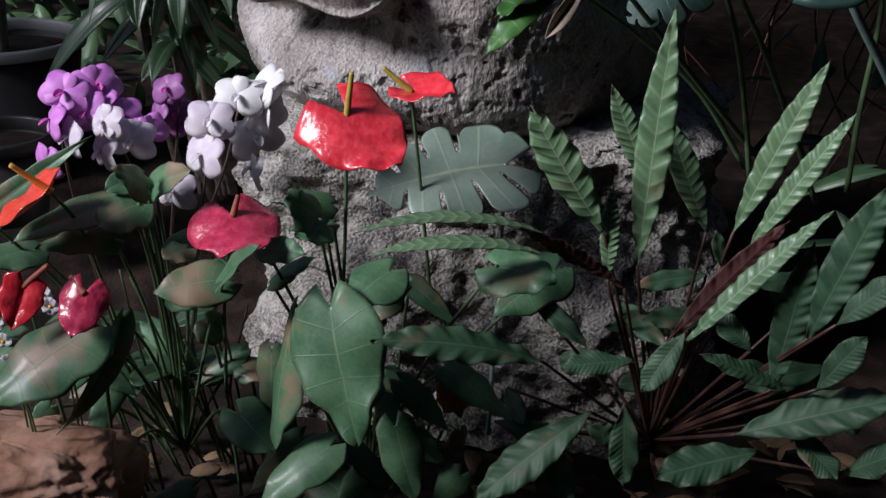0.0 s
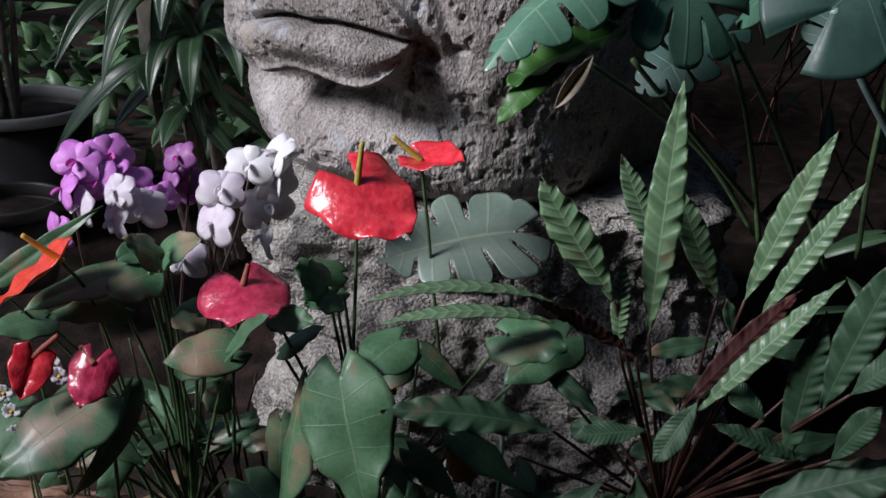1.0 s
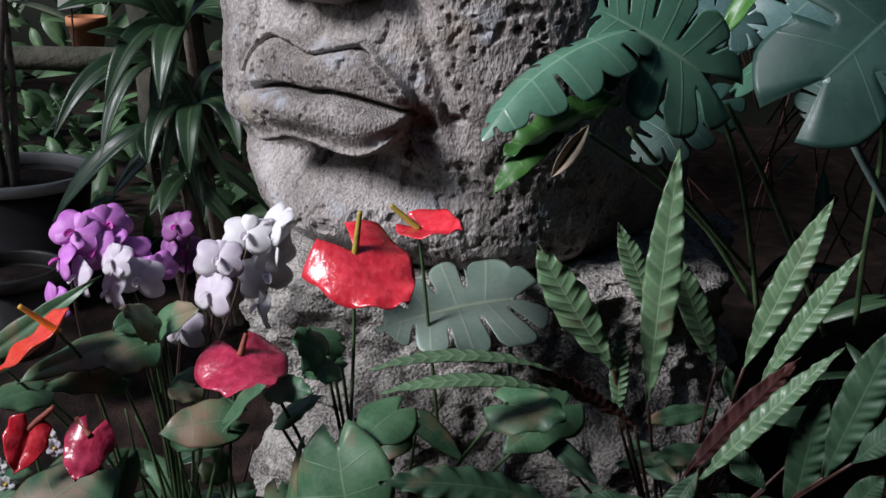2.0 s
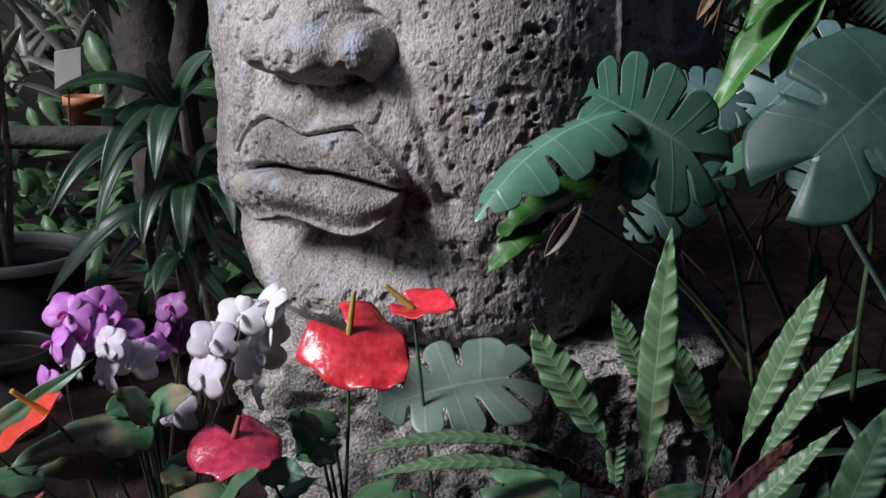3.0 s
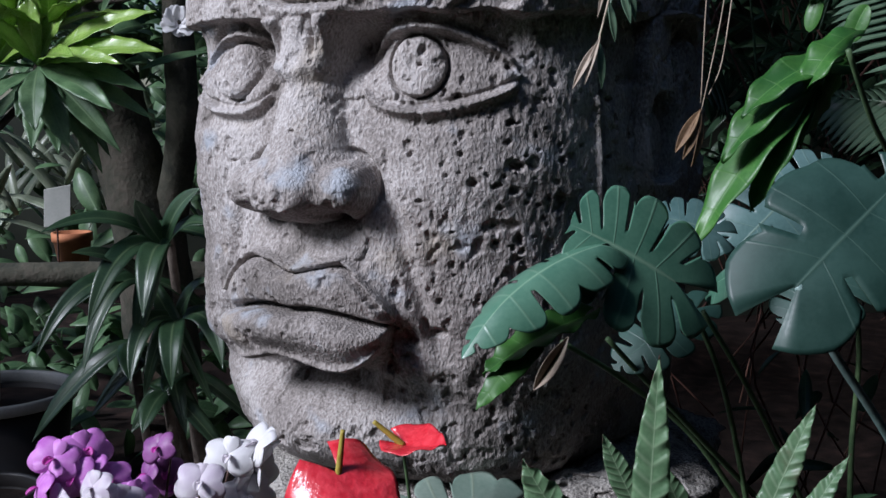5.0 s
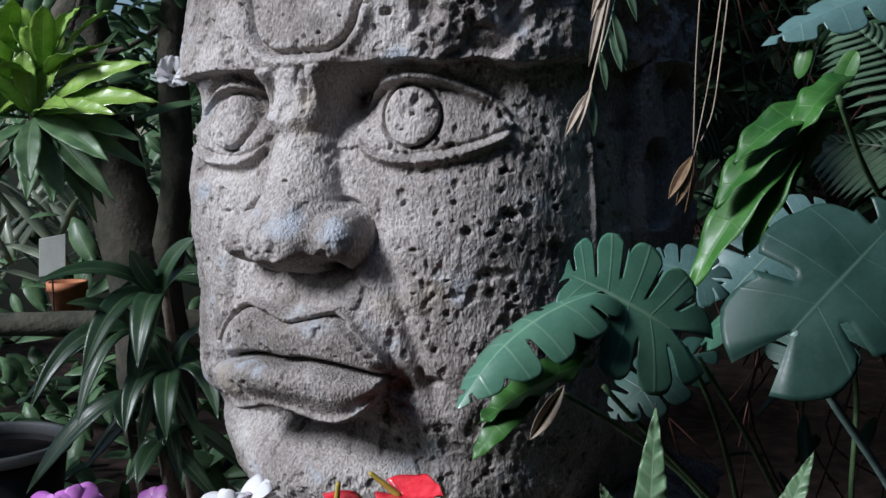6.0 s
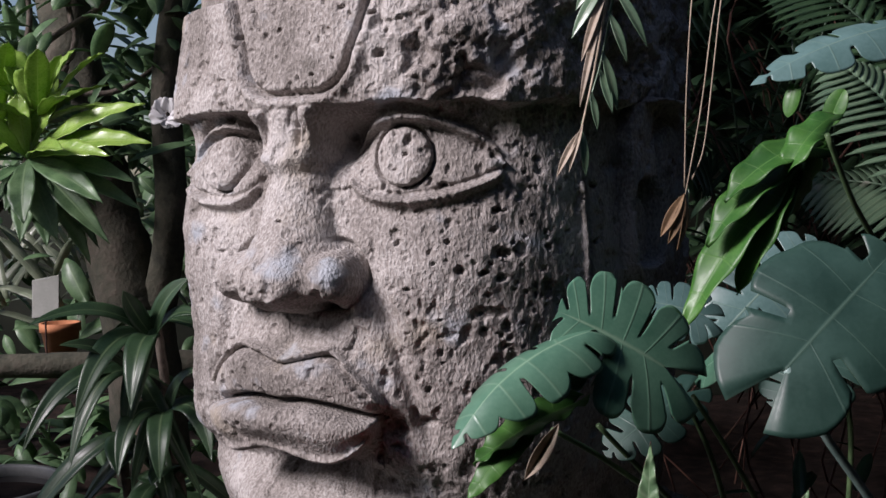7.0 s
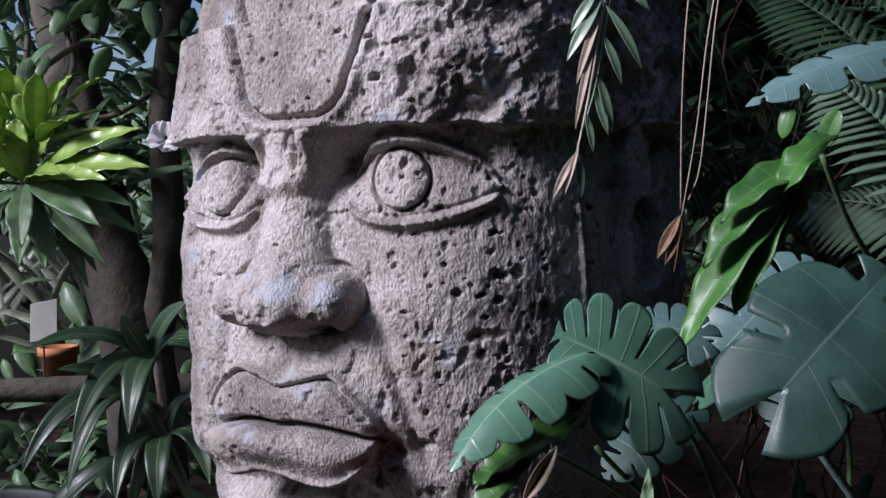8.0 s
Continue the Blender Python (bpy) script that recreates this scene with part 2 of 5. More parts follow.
    d -= 0.018 * (hill(np.hypot((X - 0.150) * 0.7, Z - 0.845), 0.011) + hill(np.hypot(X - 0.175, (Z - 0.828) * 1.3), 0.010) + hill(np.hypot(X - 0.165, Z - 0.895), 0.008))
    d -= 0.020 * hill(np.hypot((X - 0.252) * 0.7, (Z - 0.948) * 1.3), 0.010)
    # helmet with its band and the U-shaped badge
    P3 = np.stack([r * s, r * c, Z], -1)
    rag = fnoise(P3 * 16, 4, 3)
    edge = 1.512 + (0.003 + 0.006 * sm(0.15, 0.25, X)) * rag
    hat = sm(edge - 0.004, edge + 0.004, Z)
    over = 0.042 - 0.022 * sm(radians(50), radians(80), T) - 0.17 * np.clip(Z - 1.54, 0, 0.3) * sm(radians(40), radians(-10), T)
    d = d * (1 - hat) + hat * over
    d -= 0.035 * sm(1.722, 1.732, Z) * sm(0.30, 0.10, X) * face
    Xu = X - 0.026
    Au = np.abs(Xu)
    wU = 0.114 + 0.34 * np.clip(Z - 1.60, 0, 1)
    fU = np.where(Z > 1.612, Au - wU, np.hypot(np.clip(Au - (wU - 0.074), 0, 1), Z - 1.612) - 0.074)
    d += hat * face * (0.012 * hill(fU - 0.017, 0.011) - 0.020 * hill(fU, 0.0055) + 0.005 * (fU < 0))
    rough_hat = sm(0.12, 0.3, X) * hat
    d += rough_hat * (0.012 * fnoise(P3 * 22, 4, 17) - 0.020 * sm(0.22, 0.6, fnoise(P3 * 12, 3, 23)))
    # strap and ear on the side
    deg = np.degrees(T)
    low = (1 - hat) * sm(58, 63, deg) * sm(150, 148, deg)
    d -= low * (0.010 + 0.012 * sm(1.118, 1.108, Z))
    d += 0.014 * hill(deg - 60.5, 0.9) * (1 - hat) * sm(1.10, 1.12, Z) - 0.012 * hill(deg - 62.8, 0.9) * (1 - hat) * sm(1.10, 1.12, Z)
    frame_ = np.abs((Z - 1.33) / 0.195) ** 4 + np.abs((deg - 92) / 17) ** 4
    d += 0.036 * sm(1.08, 0.94, frame_)
    arch = np.sqrt(np.clip((deg - 97) / 8, -1.5, 1.5) ** 2 + np.clip((Z - 1.43) / 0.06, 0, 2) ** 2)
    d -= 0.030 * hill(arch - 1, 0.22) * (frame_ < 1) * sm(1.20, 1.23, Z)
    d -= 0.044 * sm(1.05, 0.92, np.abs((Z - 1.285) / 0.088) ** 4 + np.abs((deg - 84) / 7.5) ** 4)
    d += 0.030 * sm(1.0, 0.7, np.abs((Z - 1.27) / 0.070) ** 2 + np.abs((deg - 80.5) / 3.8) ** 2)
    # weathering: broad unevenness, tool strokes, grain, pits of many sizes
    d += 0.006 * fnoise(P3 * 5, 3, 31) + 0.0020 * fnoise(P3 * 30, 3, 41) + 0.0014 * fnoise(P3 * np.array([120, 120, 45]), 2, 43)
    d -= 0.006 * sm(0.30, 0.65, fnoise(P3 * np.array([44, 44, 28]), 3, 47))
    rng = np.random.RandomState(4)
    for i in range(380):
        tc, zc = rng.uniform(radians(-60), radians(72)), rng.uniform(0.68, 1.85)
        if rng.rand() < 0.22:
            tc, zc = radians(rng.normal(46, 9)), rng.normal(1.22, 0.13)
        if zc < 0.85 or zc > 1.5 or tc > radians(15) or rng.rand() < 0.35:
            w = rng.choice([0.003, 0.0045, 0.007, 0.010], p=[0.60, 0.29, 0.09, 0.02])
            j0, j1 = np.searchsorted(zz, [zc - 0.04, zc + 0.04])
            i0, i1 = np.searchsorted(dense, [tc - 0.09, tc + 0.09])
            sl = (slice(j0, j1), slice(i0, i1))
            dist = np.hypot((T[sl] - tc) * 0.5, (Z[sl] - zc) * rng.uniform(0.6, 1.7)) / w
            dist += 0.6 * vnoise(P3[sl] * 110, i) + 0.4 * vnoise(P3[sl] * 240, i + 9)
            d[sl] -= min(0.020, w * 2.2) * sm(1.3, 0.5, dist)
    r = r + d
    dome = np.sqrt(np.clip(1 - (np.clip(Z - 1.78, 0, 1) / 0.2185) ** 2, 0, 1))
    r = r * (dome ** 0.7)
    x, y = r * s, r * c
    cs, sn = math.cos(TURN), math.sin(TURN)
    verts = np.stack([AXIS.x + cs * x - sn * y, AXIS.y - sn * x - cs * y, Z], -1).reshape(-1, 3)
    nu, nv = len(th), len(zz)
    verts = np.vstack([verts, [[AXIS.x, AXIS.y, 0.59], [AXIS.x, AXIS.y, 2.0]]])
    faces = grid_faces(nu, nv, True)
    lo_, hi_ = len(verts) - 2, len(verts) - 1
    for i in range(nu):
        k2 = (i + 1) % nu
        faces.append([i, lo_, k2])
        faces.append([(nv - 1) * nu + i, (nv - 1) * nu + k2, hi_])
    solid("statue", mesh_from("statue", verts, faces, STONE), "colossal grey carved stone head with a helmet on a rubble base", "statue")


def build_plinth():
    nu, nv = 360, 150
    T, V = np.meshgrid(np.linspace(0, 2 * np.pi, nu, endpoint=False), np.linspace(0, 1, nv))
    rad = 1 / ((np.abs(np.cos(T)) / 0.50) ** 3.5 + (np.abs(np.sin(T)) / 0.53) ** 3.5) ** (1 / 3.5)
    z = np.where(V < 0.7, V / 0.7 * 0.60, 0.60 + 0.05 * np.sin((V - 0.7) / 0.3 * np.pi / 2))
    k = np.where(V < 0.7, 1.05 - 0.05 * V / 0.7, np.cos(np.clip((V - 0.62) / 0.38, 0, 1) * np.pi / 2) ** 0.5)
    P3 = np.stack([rad * k * np.cos(T), rad * k * np.sin(T), z], -1)
    g = 0.05 * fnoise(P3 * 4, 3, 61) + 0.022 * fnoise(P3 * 18, 4, 71) + 0.010 * fnoise(P3 * 48, 3, 73)
    rr = rad * k + g * (k > 0.05)
    verts = np.stack([0.10 + rr * np.cos(T), 2.56 + rr * np.sin(T), z + 0.012 * fnoise(P3 * 14, 3, 77)], -1).reshape(-1, 3)
    solid("plinth", mesh_from("plinth", verts, grid_faces(nu, nv, True), RUBBLE), "rough grey lava-stone plinth under the carved head", "plinth")


build_statue()
build_plinth()


# ---- leaves, stalks and flowers ----
def leaf_material(name, low, high, vein, veins=0, vein_width=0.035, lateral=0.10, rough=0.4, coat=0.2, stain=None, glow=0.15, scale=14, edge=None, bump=0.25, spec=0.5, vary=0.18):
    """A leaf: mottled green, a pale midrib, slanting side veins by the leaf's own coordinates, some light let through."""
    m = material(name, [low, high], scale, rough, 0, 6, 160, coat, 0.35, stain=stain, vary=vary, spec=spec)
    nt = m.node_tree
    n, l = nt.nodes, nt.links
    b = n["Principled BSDF"]
    base = b.inputs["Base Color"].links[0].from_socket
    uv = n.new("ShaderNodeUVMap")
    sp = n.new("ShaderNodeSeparateXYZ")
    l.new(uv.outputs[0], sp.inputs[0])

    def mth(op, x, y=None, z=None):
        q = n.new("ShaderNodeMath")
        q.operation = op
        for i, v in enumerate((x, y, z)):
            if v is None:
                continue
            if isinstance(v, (int, float)):
                q.inputs[i].default_value = v
            else:
                l.new(v, q.inputs[i])
        return q.outputs[0]

    across = mth("ABSOLUTE", mth("SUBTRACT", sp.outputs[1], 0.5))
    mid = mth("SMOOTH_MIN", mth("DIVIDE", across, vein_width), 1.0, 0.2)
    amount = mth("SUBTRACT", 1.0, mid)
    height = amount
    if veins:
        saw = mth("PINGPONG", mth("MULTIPLY", sp.outputs[0], float(veins)), 0.5)
        line = mth("SUBTRACT", 1.0, mth("MINIMUM", mth("DIVIDE", saw, lateral), 1.0))
        height = mth("MAXIMUM", amount, line)
        amount = mth("MAXIMUM", amount, mth("MULTIPLY", line, 0.45))
    mixn = n.new("ShaderNodeMixRGB")
    l.new(amount, mixn.inputs[0])
    l.new(base, mixn.inputs[1])
    mixn.inputs[2].default_value = (*vein, 1)
    last = mixn.outputs[0]
    if edge:
        en = n.new("ShaderNodeTexNoise")
        en.inputs["Scale"].default_value = 25
        f = mth("ADD", mth("MULTIPLY", across, 2.0), mth("MULTIPLY", mth("SUBTRACT", en.outputs[0], 0.5), 0.8))
        er = n.new("ShaderNodeMapRange")
        er.inputs["From Min"].default_value, er.inputs["From Max"].default_value = edge[1], edge[1] + 0.2
        l.new(f, er.inputs["Value"])
        em = n.new("ShaderNodeMixRGB")
        l.new(er.outputs[0], em.inputs[0])
        l.new(last, em.inputs[1])
        em.inputs[2].default_value = (*edge[0], 1)
        last = em.outputs[0]
    l.new(last, b.inputs["Base Color"])
    bp = n.new("ShaderNodeBump")
    bp.inputs["Strength"].default_value, bp.inputs["Distance"].default_value = bump, 0.002
    l.new(height, bp.inputs["Height"])
    l.new(bp.outputs[0], b.inputs["Normal"])
    if glow:
        tr = n.new("ShaderNodeBsdfTranslucent")
        l.new(last, tr.inputs[0])
        mx = n.new("ShaderNodeMixShader")
        mx.inputs[0].default_value = glow
        l.new(b.outputs[0], mx.inputs[1])
        l.new(tr.outputs[0], mx.inputs[2])
        l.new(mx.outputs[0], n["Material Output"].inputs["Surface"])
    return m


CAL_TOP = leaf_material("prayer_plant_green", (0.08, 0.155, 0.075), (0.16, 0.27, 0.14), (0.32, 0.43, 0.27), 15, 0.03, 0.20, 0.42, 0.10, stain=((0.13, 0.10, 0.06), 11, 0.62), edge=((0.12, 0.09, 0.05), 1.0))
# low leaves: their shade is put into a darker green; brown dry patches too
CAL_SHADED = leaf_material("prayer_plant_shaded_leaf", (0.028, 0.072, 0.036), (0.062, 0.125, 0.066), (0.10, 0.17, 0.09), 0, 0.03, 0.2, 0.56, 0.0, stain=((0.20, 0.12, 0.075), 10, 0.60), edge=((0.18, 0.11, 0.06), 1.0))
CAL_UNDER = leaf_material("prayer_plant_wine_underside", (0.035, 0.012, 0.012), (0.075, 0.022, 0.02), (0.09, 0.03, 0.025), 0, 0.04, 0.16, 0.6, 0.0, glow=0.05)
ANT_TOP = leaf_material("flamingo_leaf_green", (0.045, 0.125, 0.058), (0.125, 0.245, 0.125), (0.21, 0.31, 0.17), 6, 0.015, 0.03, 0.48, 0.08, stain=((0.27, 0.185, 0.115), 9, 0.53), edge=((0.14, 0.09, 0.06), 0.95))
ANT_UNDER = leaf_material("flamingo_leaf_underside", (0.06, 0.10, 0.06), (0.09, 0.14, 0.08), (0.14, 0.2, 0.1), 6, 0.03, 0.06, 0.5, 0.0)
MON_TOP = leaf_material("split_leaf_green", (0.07, 0.185, 0.12), (0.135, 0.285, 0.19), (0.25, 0.40, 0.27), 5, 0.022, 0.05, 0.38, 0.2)
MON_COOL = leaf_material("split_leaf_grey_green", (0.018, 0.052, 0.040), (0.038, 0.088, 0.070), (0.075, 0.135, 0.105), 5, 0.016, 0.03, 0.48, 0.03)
MON_PALE = leaf_material("split_leaf_pale_blue_green", (0.07, 0.14, 0.13), (0.125, 0.215, 0.21), (0.18, 0.27, 0.22), 5, 0.016, 0.03, 0.4, 0.12)
MON_DUSTY = leaf_material("dusty_lobed_leaf", (0.17, 0.25, 0.20), (0.28, 0.35, 0.29), (0.38, 0.44, 0.32), 5, 0.022, 0.05, 0.4, 0.2, stain=((0.24, 0.2, 0.15), 6, 0.6))
MON_BRIGHT = leaf_material("young_split_leaf", (0.035, 0.13, 0.025), (0.085, 0.23, 0.042), (0.13, 0.29, 0.07), 5, 0.02, 0.04, 0.45, 0.08, glow=0.3)
MON_UNDER = leaf_material("split_leaf_underside", (0.06, 0.11, 0.065), (0.10, 0.16, 0.09), (0.16, 0.22, 0.12), 5, 0.03, 0.05, 0.5, 0.0, glow=0.2)
STRAP = leaf_material("strap_leaf_green", (0.017, 0.045, 0.02), (0.052, 0.10, 0.046), (0.12, 0.18, 0.09), 0, 0.06, 0.1, 0.38, 0.15)
STRAP_PALE = leaf_material("pale_strap_leaf", (0.16, 0.20, 0.13), (0.34, 0.38, 0.27), (0.36, 0.4, 0.28), 0, 0.06, 0.1, 0.4, 0.2)
LIME = leaf_material("lime_rosette_leaf", (0.19, 0.35, 0.05), (0.40, 0.58, 0.13), (0.46, 0.60, 0.2), 9, 0.03, 0.06, 0.3, 0.4, glow=0.3)
BUSH = leaf_material("shrub_leaf_green", (0.07, 0.145, 0.065), (0.19, 0.32, 0.15), (0.2, 0.3, 0.15), 0, 0.05, 0.1, 0.46, 0.08, glow=0.3, vary=0.5)
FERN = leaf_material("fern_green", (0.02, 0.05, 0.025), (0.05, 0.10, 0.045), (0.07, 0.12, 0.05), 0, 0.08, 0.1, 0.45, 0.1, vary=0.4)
WILLOW = leaf_material("grey_green_slender_leaf", (0.09, 0.16, 0.10), (0.17, 0.26, 0.16), (0.25, 0.32, 0.2), 0, 0.06, 0.1, 0.4, 0.2, stain=((0.45, 0.42, 0.36), 12, 0.62))
DRY = leaf_material("dry_brown_leaf", (0.12, 0.07, 0.04), (0.30, 0.19, 0.10), (0.2, 0.12, 0.06), 6, 0.04, 0.1, 0.7, 0.0)
ORANGE_LEAF = leaf_material("orange_dying_leaf", (0.30, 0.12, 0.03), (0.45, 0.22, 0.06), (0.3, 0.12, 0.03), 6, 0.04, 0.1, 0.6, 0.0)
PALE_DRY = leaf_material("withered_pale_leaf", (0.32, 0.25, 0.19), (0.5, 0.42, 0.34), (0.4, 0.3, 0.2), 5, 0.04, 0.1, 0.7, 0.0)


def petal_material(name, low, high, rough, coat, scale=30, bump=0.5, glow=0.1, fine=90, dist=0.004):
    m = material(name, [low, high], scale, rough, bump, 3, fine, coat, 0.4, dist=dist)
    n, l = m.node_tree.nodes, m.node_tree.links
    b = n["Principled BSDF"]
    tr = n.new("ShaderNodeBsdfTranslucent")
    l.new(b.inputs["Base Color"].links[0].from_socket, tr.inputs[0])
    mx = n.new("ShaderNodeMixShader")
    mx.inputs[0].default_value = glow
    l.new(b.outputs[0], mx.inputs[1])
    l.new(tr.outputs[0], mx.inputs[2])
    l.new(mx.outputs[0], n["Material Output"].inputs["Surface"])
    return m


RED = petal_material("waxy_red_spathe", (0.62, 0.02, 0.035), (0.80, 0.06, 0.08), 0.24, 0.5, 60, 0.45, fine=90, dist=0.006)
ORANGE_RED = petal_material("waxy_orange_red_spathe", (0.72, 0.04, 0.015), (0.88, 0.09, 0.03), 0.28, 0.4, 40, 0.15)
CRIMSON = petal_material("waxy_crimson_spathe", (0.42, 0.02, 0.06), (0.66, 0.06, 0.13), 0.26, 0.4, 60, 0.45, fine=90, dist=0.006)
SPADIX = material("spadix_olive_yellow", [(0.34, 0.25, 0.03), (0.45, 0.36, 0.06)], 60, 0.55, 0.6, 4, 600)
SPADIX_GOLD = material("spadix_gold", [(0.6, 0.32, 0.03), (0.75, 0.45, 0.07)], 60, 0.55, 0.6, 4, 600)
SPADIX_WINE = material("spadix_wine", [(0.22, 0.04, 0.03), (0.32, 0.09, 0.05)], 60, 0.6, 0.6, 4, 600)
WHITE_PETAL = petal_material("white_orchid_petal", (0.84, 0.82, 0.84), (0.93, 0.92, 0.92), 0.5, 0.0, 18, 0.1, 0.3)
BLUSH_PETAL = petal_material("blush_orchid_petal", (0.72, 0.62, 0.74), (0.90, 0.86, 0.89), 0.5, 0.0, 18, 0.1, 0.3)
MAUVE_PETAL = petal_material("mauve_orchid_petal", (0.60, 0.16, 0.66), (0.78, 0.36, 0.80), 0.5, 0.0, 30, 0.1, 0.2)
PLUM_PETAL = petal_material("plum_orchid_petal", (0.22, 0.06, 0.24), (0.38, 0.14, 0.38), 0.5, 0.0, 30, 0.1, 0.15)
LIP = petal_material("magenta_orchid_lip", (0.35, 0.02, 0.28), (0.55, 0.06, 0.4), 0.5, 0.0)
STALK = material("green_stalk", [(0.05, 0.09, 0.04), (0.10, 0.16, 0.07)], 30, 0.45, 0.2)
STALK_COOL = material("grey_green_stalk", [(0.17, 0.26, 0.24), (0.27, 0.37, 0.34)], 30, 0.4, 0.2)
STALK_WINE = material("dark_wine_stalk", [(0.03, 0.016, 0.014), (0.08, 0.035, 0.025)], 30, 0.5, 0.2)
# darkened bark: the trunk's shade is put into this greenish tone
SHADED_BARK = material("shaded_bark", [(0.022, 0.024, 0.016), (0.06, 0.058, 0.04), (0.10, 0.085, 0.065)], 10, 0.95, 1.0, 10, 70, dist=0.012)
BARK = material("grey_brown_bark", [(0.05, 0.04, 0.032), (0.14, 0.11, 0.09), (0.2, 0.17, 0.14)], 18, 0.9, 1.0, 10, 80, dist=0.01)
ROOT = material("dry_root", [(0.34, 0.27, 0.2), (0.52, 0.43, 0.33)], 30, 0.8, 0.4)

# how each kind of leaf spreads: side-vein angles at base and tip (degrees), half-width along the midrib, slots
ST = np.linspace(0, 1, 9)
KINDS = {
    "lance": (25, 45, (0.05, 0.45, 0.80, 0.97, 1.0, 0.90, 0.68, 0.36, 0.0)),
    "strap": (0, 20, (0.45, 0.75, 0.92, 1.0, 1.0, 0.9, 0.72, 0.42, 0.0)),
    "oval": (10, 40, (0.10, 0.55, 0.85, 1.0, 1.0, 0.95, 0.80, 0.52, 0.0)),
    "heart": (-66, 42, (0.72, 1.06, 1.06, 0.97, 0.84, 0.66, 0.45, 0.22, 0.0)),
    "spathe": (-64, 40, (0.78, 1.04, 1.0, 0.90, 0.75, 0.57, 0.38, 0.18, 0.0)),
    "split": (-70, 38, (0.80, 1.05, 1.08, 1.05, 1.0, 0.88, 0.68, 0.40, 0.0)),
    "round": (-35, 45, (0.5, 0.85, 1.0, 1.05, 1.05, 1.0, 0.88, 0.62, 0.0)),
}


def blade_mesh(base, tip, up, half, kind="lance", sag=0.12, fold=0.15, curl=0.0, wave=0.0, waves=5.0, ridge=0.0, ridges=13, mats=None, ns=26, nw=5, thick=0.0009, twist=0.0, slots=0, seed=0, rough=0.0, bow=None):
    """One leaf as a thin closed shell from its base to its tip; up: the way its upper face looks."""
    B, T, U = np.array(base, float), np.array(tip, float), np.array(up, float)
    ln = np.linalg.norm(T - B)
    C = (B + T) / 2 + U / np.linalg.norm(U) * sag * ln
    if bow is not None:
        C = (B + T) / 2 + np.array(bow, float)
    rng = np.random.RandomState(seed)
    per = 8 if slots else 1
    if slots:
        ns = slots * 2 * per + 1
    s = np.linspace(0, 1, ns)[:, None]
    mid = (1 - s) ** 2 * B + 2 * s * (1 - s) * C + s ** 2 * T
    tan = np.gradient(mid, axis=0)
    tan /= np.linalg.norm(tan, axis=1)[:, None] + 1e-9
    side = np.cross(tan, U)
    side /= np.linalg.norm(side, axis=1)[:, None] + 1e-9
    nor = np.cross(side, tan)
    if twist:
        a = twist * (s - 0.3)
        side, nor = side * np.cos(a) + nor * np.sin(a), nor * np.cos(a) - side * np.sin(a)
    p0, p1, prof = KINDS[kind]
    phi = np.radians(p0 + (p1 - p0) * s[:, 0] ** 0.55)
    L = half * np.interp(s[:, 0], ST, prof)
    L = L * (1 + rough * np.interp(np.linspace(0, 9, ns), np.arange(10), rng.uniform(-1, 1, 10)))
    if slots:
        lobe = np.abs((s[:, 0] * slots + 0.5) % 1 - 0.5) * 2
        L = L * (1 - 0.30 * lobe ** 3 * np.interp(s[:, 0], [0, 0.12, 1], [0, 1, 1]))
    w = np.linspace(-1, 1, 2 * nw + 1)
    W = np.abs(w)[None, :]
    sg = np.sign(w)[None, :]
    out = L[:, None] * W
    if kind in ("heart", "split", "spathe"):
        out = out * (1 - 0.10 * (1 - s) * sm(0.6, 1, W))
    dirn = np.cos(phi)[:, None, None] * sg[..., None] * side[:, None, :] + np.sin(phi)[:, None, None] * tan[:, None, :]
    lift = fold * out - curl * out ** 2 / half
    lift = lift + ridge * np.cos(2 * np.pi * ridges * s) * np.minimum(1, W * 2.2) * np.interp(s[:, 0], [0, 0.1, 0.85, 1], [0, 1, 1, 0])[:, None]
    lift = lift + wave * half * np.sin(2 * np.pi * waves * s + sg * 1.3 + seed) * W ** 2
    keep = np.ones((ns - 1, 2 * nw), bool)
    pts = mid[:, None, :] + out[..., None] * dirn + lift[..., None] * nor[:, None, :]
    for k in range(1, 2 * slots, 2):
        for sd in (-1, 1):
            if rng.rand() > 0.9:
                continue
            c0 = k * per + rng.randint(-1, 2)
            dep = rng.uniform(0.20, 0.45)
            far = (np.abs(w) > dep) & (np.sign(w) == sd)
            cols = np.where(far[1:] & far[:-1])[0]
            keep[c0, cols] = False
            open_ = np.where(far, np.sqrt(np.clip(np.abs(w) - dep, 0, 1)), 0)[:, None] * ln / (slots * 2) * rng.uniform(0.05, 0.26)
            for q, f in ((0, 1.0), (1, 0.55), (2, 0.2)):
                pts[max(0, c0 - q)] -= tan[c0] * open_ * f
                pts[min(ns - 1, c0 + 1 + q)] += tan[c0] * open_ * f
    if rough:
        pts = pts + rough * half * 0.5 * fnoise(pts * (0.6 / half) + seed, 2, seed)[..., None] * nor[:, None, :]
    normal = np.cross(np.gradient(pts, axis=0), np.gradient(pts, axis=1))
    normal /= np.linalg.norm(normal, axis=2)[..., None] + 1e-12
    if np.sum(normal[ns // 2, nw] * nor[ns // 2]) < 0:
        normal = -normal
    m = 2 * nw + 1
    top = pts.reshape(-1, 3) + normal.reshape(-1, 3) * thick * 0.5
    bot = pts.reshape(-1, 3) - normal.reshape(-1, 3) * thick * 0.5
    off = len(top)
    faces, index = [], []
    edge = {}
    flip = np.sum(np.cross(pts[ns // 2 + 1, nw] - pts[ns // 2, nw], pts[ns // 2, nw + 1] - pts[ns // 2, nw]) * normal[ns // 2, nw]) > 0
